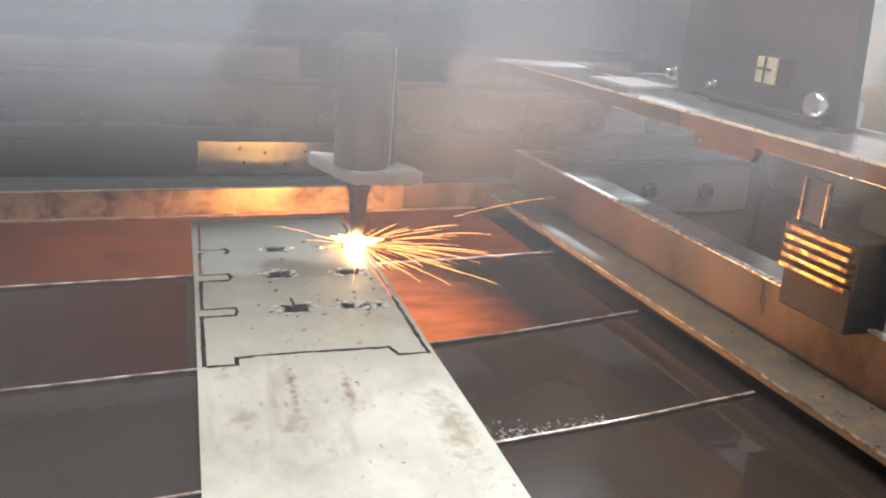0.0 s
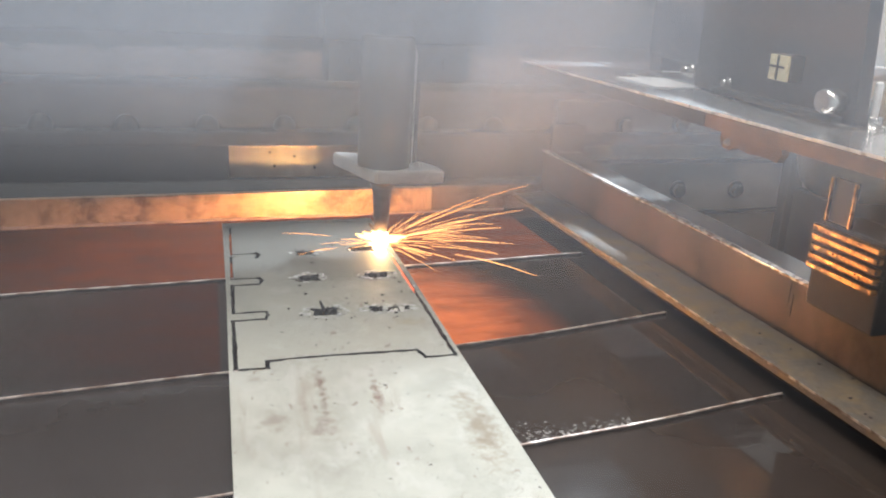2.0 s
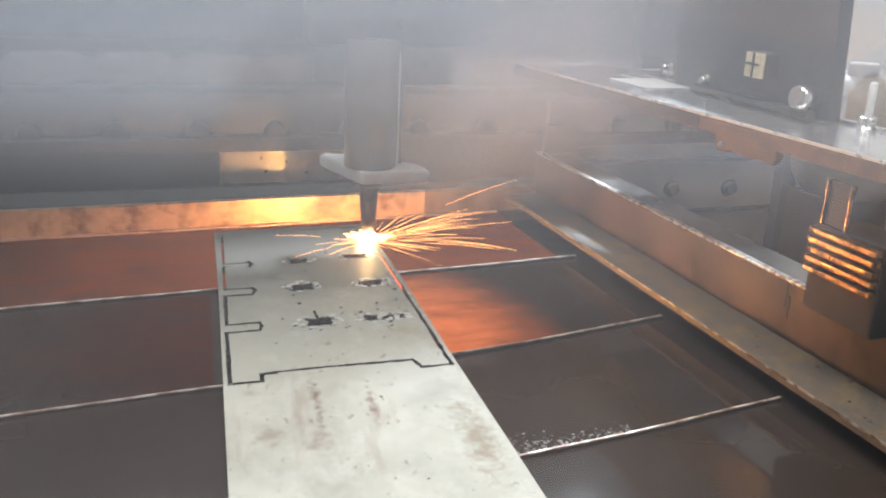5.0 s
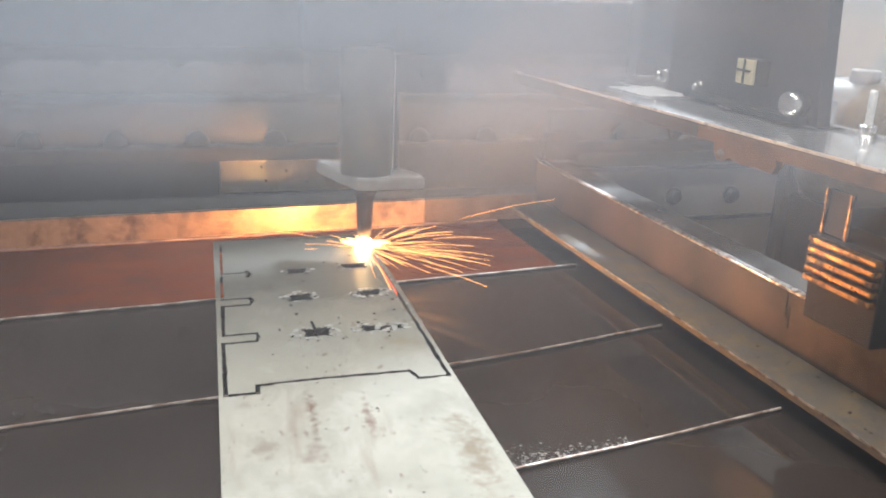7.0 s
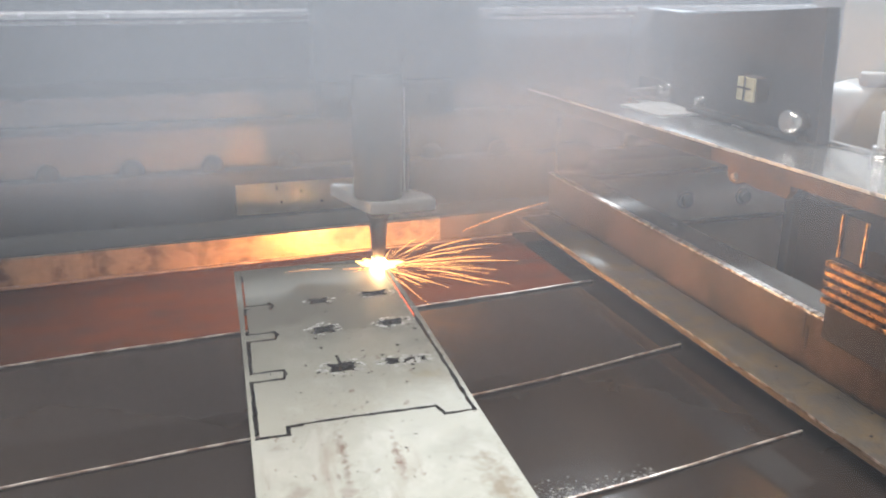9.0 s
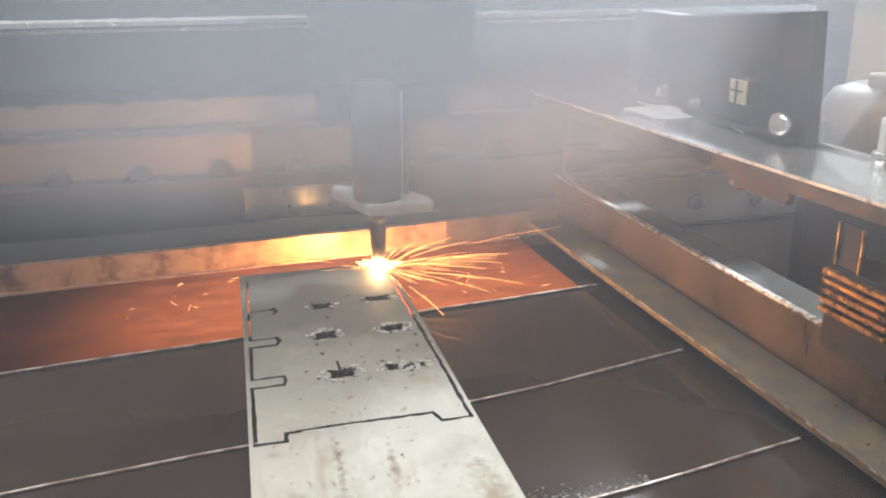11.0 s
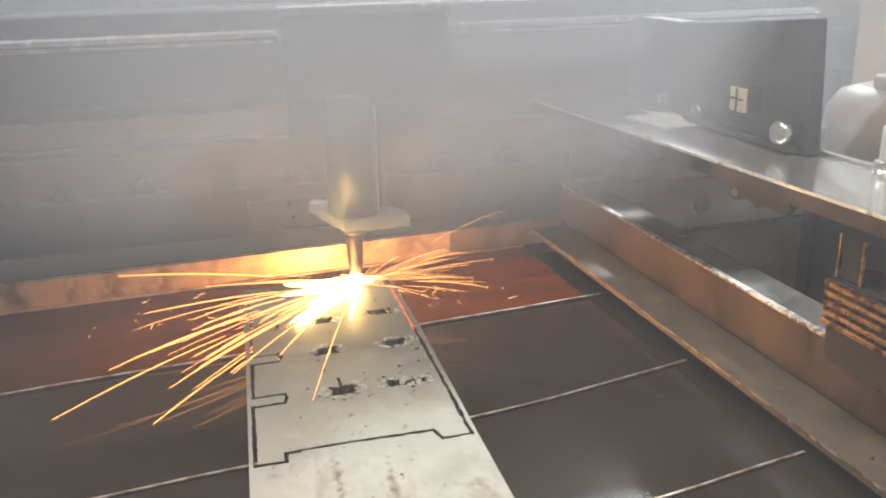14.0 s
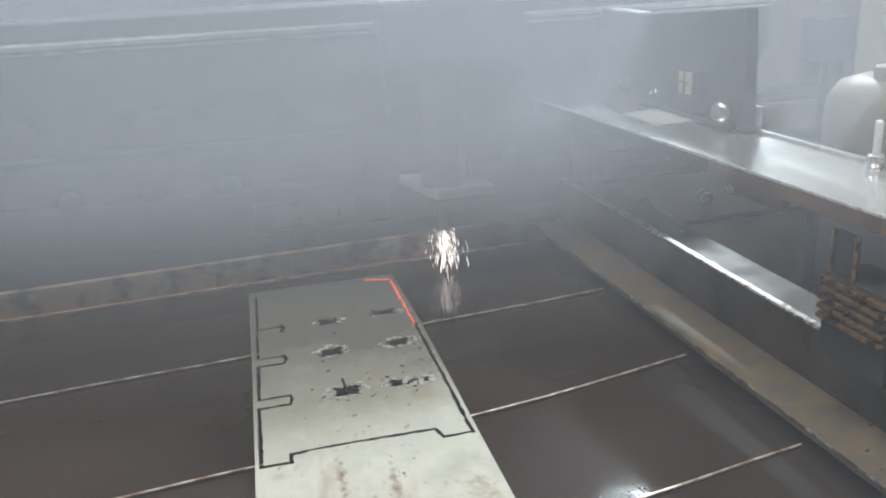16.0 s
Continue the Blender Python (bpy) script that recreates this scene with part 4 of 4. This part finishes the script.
VEILS = [(veil(0.25, 1, 1.75, 0.9, 0.18), -0.12, 0.503, 0.0), (veil(0.235, 2, 0.90, 0.8, 0.14), 0.05, 0.172, 0.045), (veil(0.235, 7, 0.85, 0.8, 0.13), 0.07, 0.100, 0.075),
         (veil(0.25, 8, 1.2, 0.6, 0.16), 0.43, -0.137, 0.110), (veil(0.105, 5, 1.15, 0.6), -0.33, -0.33, -0.14), (veil(0.19, 11, 0.86, 0.8, 0.13), 0.06, 0.135, 0.070), (veil(0.28, 13, 0.92, 0.9, 0.18), 0.52, 0.30, -0.010), (veil(0.14, 6, 1.3, 0.8), 0.05, 0.04, -0.02)]


# ---- what moves ----
DRIVE = ((0, -0.012), (0.5, -0.008), (1, -0.003), (1.5, 0.001), (2, 0.005), (2.5, 0.008), (3, 0.011), (3.5, 0.015), (4, 0.020), (5.2, 0.029), (6.5, 0.036),
         (7, 0.039), (7.5, 0.041), (8, 0.044), (8.5, 0.049), (9, 0.054), (10.2, 0.064), (11.5, 0.068), (12, 0.068), (14, 0.068), (14.5, 0.068), (14.8, 0.072), (15, 0.079), (15.3, 0.101), (15.5, 0.116), (16, 0.148))
CROSS = ((0, 0.154), (9, 0.154), (11.5, 0.152), (12, 0.148), (12.5, 0.143), (13, 0.138), (13.5, 0.132), (14, 0.128), (14.5, 0.124), (14.8, 0.128), (15, 0.138), (15.3, 0.170), (15.5, 0.191), (16, 0.239))


AIM = ((0, -24), (0.5, -26), (1, -4), (1.5, -6), (2, 8), (2.5, 0), (3, 14), (3.5, 8), (4, 22), (6.5, 16), (7, -18), (7.5, 16), (8, 14), (8.5, -8), (9, 4), (11.5, -10), (12, -4), (14, 6), (16, 0))


def between(rows, t):
    for (a, p), (b, q) in zip(rows, rows[1:]):
        if a <= t <= b:
            return p + (q - p) * (t - a) / (b - a)
    return rows[-1][1]


def motions():
    times = sorted({t for t, _ in DRIVE} | {t for t, _ in CROSS})
    walk(GANTRY_THING, [(t, pose(0, between(DRIVE, t) + 0.012, 0)) for t in times])
    at = [(t, between(CROSS, t), between(DRIVE, t) + 0.223) for t in times]
    walk(HEAD, [(t, pose(x, y, 0)) for t, x, y in at])
    walk(FLAME_THING, [(t, pose(x, y, 0.016 if t < 15.25 else -0.4)) for t, x, y in at])
    walk(JET_THING, [(t, pose(x, y, 0.012 if t < 14.2 else 0.004 if t < 15.1 else -0.06)) for t, x, y in at])
    def parked(ob, start, stop, turn):
        """Waits under the tray, flies with the torch from start to stop, and drops back."""
        rows = [(0, pose(0.15, 0.25, -0.4))]
        if start > 0:
            rows.append((start - 0.1, pose(between(CROSS, start), between(DRIVE, start) + 0.223, -0.4)))
        t = start
        while t <= stop + 0.001:
            rows.append((round(t, 2), pose(between(CROSS, t), between(DRIVE, t) + 0.223, 0.013, 0, 0, turn * math.sin(9 * t))))
            t += 0.1
        if stop < 15.9:
            rows += [(round(stop + 0.1, 2), pose(0.14, 0.29, -0.4)), (16, pose(0.14, 0.29, -0.4))]
        walk(ob, rows)

    parked(SPARK_UP, 13.7, 13.8, 20)
    parked(SPARK_FRONT, 13.9, 14.1, 8)
    parked(STARS, 15.0, 15.1, 0)
    parked(SHOWER, 15.2, 15.7, 12)
    parked(RAIN, 15.7, 16.0, 30)
    walk(HOT_END, [(0, pose(0.15, 0.29, -0.4)), (12, pose(0.15, 0.29, -0.4)), (12.2, TILT @ pose(0.118, 0.3085, 0, 0, 0, -17)), (14, TILT @ pose(0.1105, 0.3100, 0, 0, 0, -17)), (16, TILT @ pose(0.1105, 0.3100, 0, 0, 0, -17))])
    for film in GLOW_NEAR:
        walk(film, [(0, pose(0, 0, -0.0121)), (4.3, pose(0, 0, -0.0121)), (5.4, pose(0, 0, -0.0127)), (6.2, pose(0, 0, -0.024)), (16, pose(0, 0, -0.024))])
    walk(GLOW_LATE, [(0, pose(0, 0, -0.03)), (9.4, pose(0, 0, -0.03)), (11.2, pose(0, 0, -0.0117)), (13.6, pose(0, 0, -0.0117)), (14.4, pose(0, 0, -0.03)), (16, pose(0, 0, -0.03))])
    walk(GLOW_FAR, [(0, pose(0, 0, -0.0121)), (13.9, pose(0, 0, -0.0121)), (14.6, pose(0, 0, -0.0131)), (16, pose(0, 0, -0.024))])
    rows = []
    for k in range(161):
        t = k * 0.1
        x, y = between(CROSS, t), between(DRIVE, t) + 0.223
        rows.append((t, pose(x + 0.012 * math.sin(11 * t), y + 0.006 * math.cos(13 * t), 0.0 if 10.4 < t < 14.25 else -0.4)))
    walk(SPRAY, rows)
    for i, b in enumerate(BURSTS):
        rows = []
        for k in range(81):
            t = k * 0.2
            x, y = between(CROSS, t), between(DRIVE, t) + 0.223
            rows.append((t, pose(x, y, 0.012 if t < 15.1 else -0.4, 4 * math.sin(5 * t + i), 4 * math.cos(7 * t + i), between(AIM, t) + 7 * math.sin(3.1 * t + 2 * i))))
        walk(b, rows)
    walk(HOT_THING, [(t, TILT @ pose(0.1495 - 0.0445 * min(between(DRIVE, t) + 0.222, 0.300), min(between(DRIVE, t) + 0.222, 0.300), 0, 0, 0, 2.7)) for t in times])
    for i, (v, x, y, z) in enumerate(VEILS[:-1]):
        if i == 4:      # smoke veil added near the eye to lift the darks, drifting right
            walk(v, [(0, pose(x, y, z)), (4.2, pose(x + 0.02, y, z)), (11, pose(x + 0.14, y, z)), (16, pose(x + 0.22, y, z))])
            continue
        if i == 3:      # haze between the eye and the leg, lifting while the torch turns the corner
            walk(v, [(0, pose(x + 0.05, y, z - 0.06)), (8, pose(x, y, z - 0.05)), (12, pose(x, y, z + 0.01)), (14, pose(x + 0.02, y, z + 0.03)), (16, pose(x - 0.04, y, z))])
            continue
        if i in (1, 2, 5):      # smoke by the torch, blown aside while the cut crosses, closing in again at the end
            walk(v, [(0, pose(x - 0.03, y, z)), (4, pose(x, y, z)), (8.5, pose(x + 0.02, y, z)), (11.8, pose(x + 0.09 + 0.01 * i, y, z)), (14, pose(x + 0.09 + 0.01 * i, y, z)), (15.4, pose(x + 0.02, y, z)), (16, pose(x, y, z))])
            continue
        walk(v, [(t, pose(x + 0.008 * (t - 8) * (1 if i % 2 else -1), y, z)) for t in (0, 4, 8, 12, 16)])
    for v, x, y, z in VEILS[-1:]:      # late smoke that drifts in over the table
        walk(v, [(0, pose(-1.1, y, z)), (12.4, pose(-1.1, y, z)), (13.6, pose(-0.55, y, z)), (15, pose(x - 0.05, y, z)), (16, pose(x, y, z))])


motions()
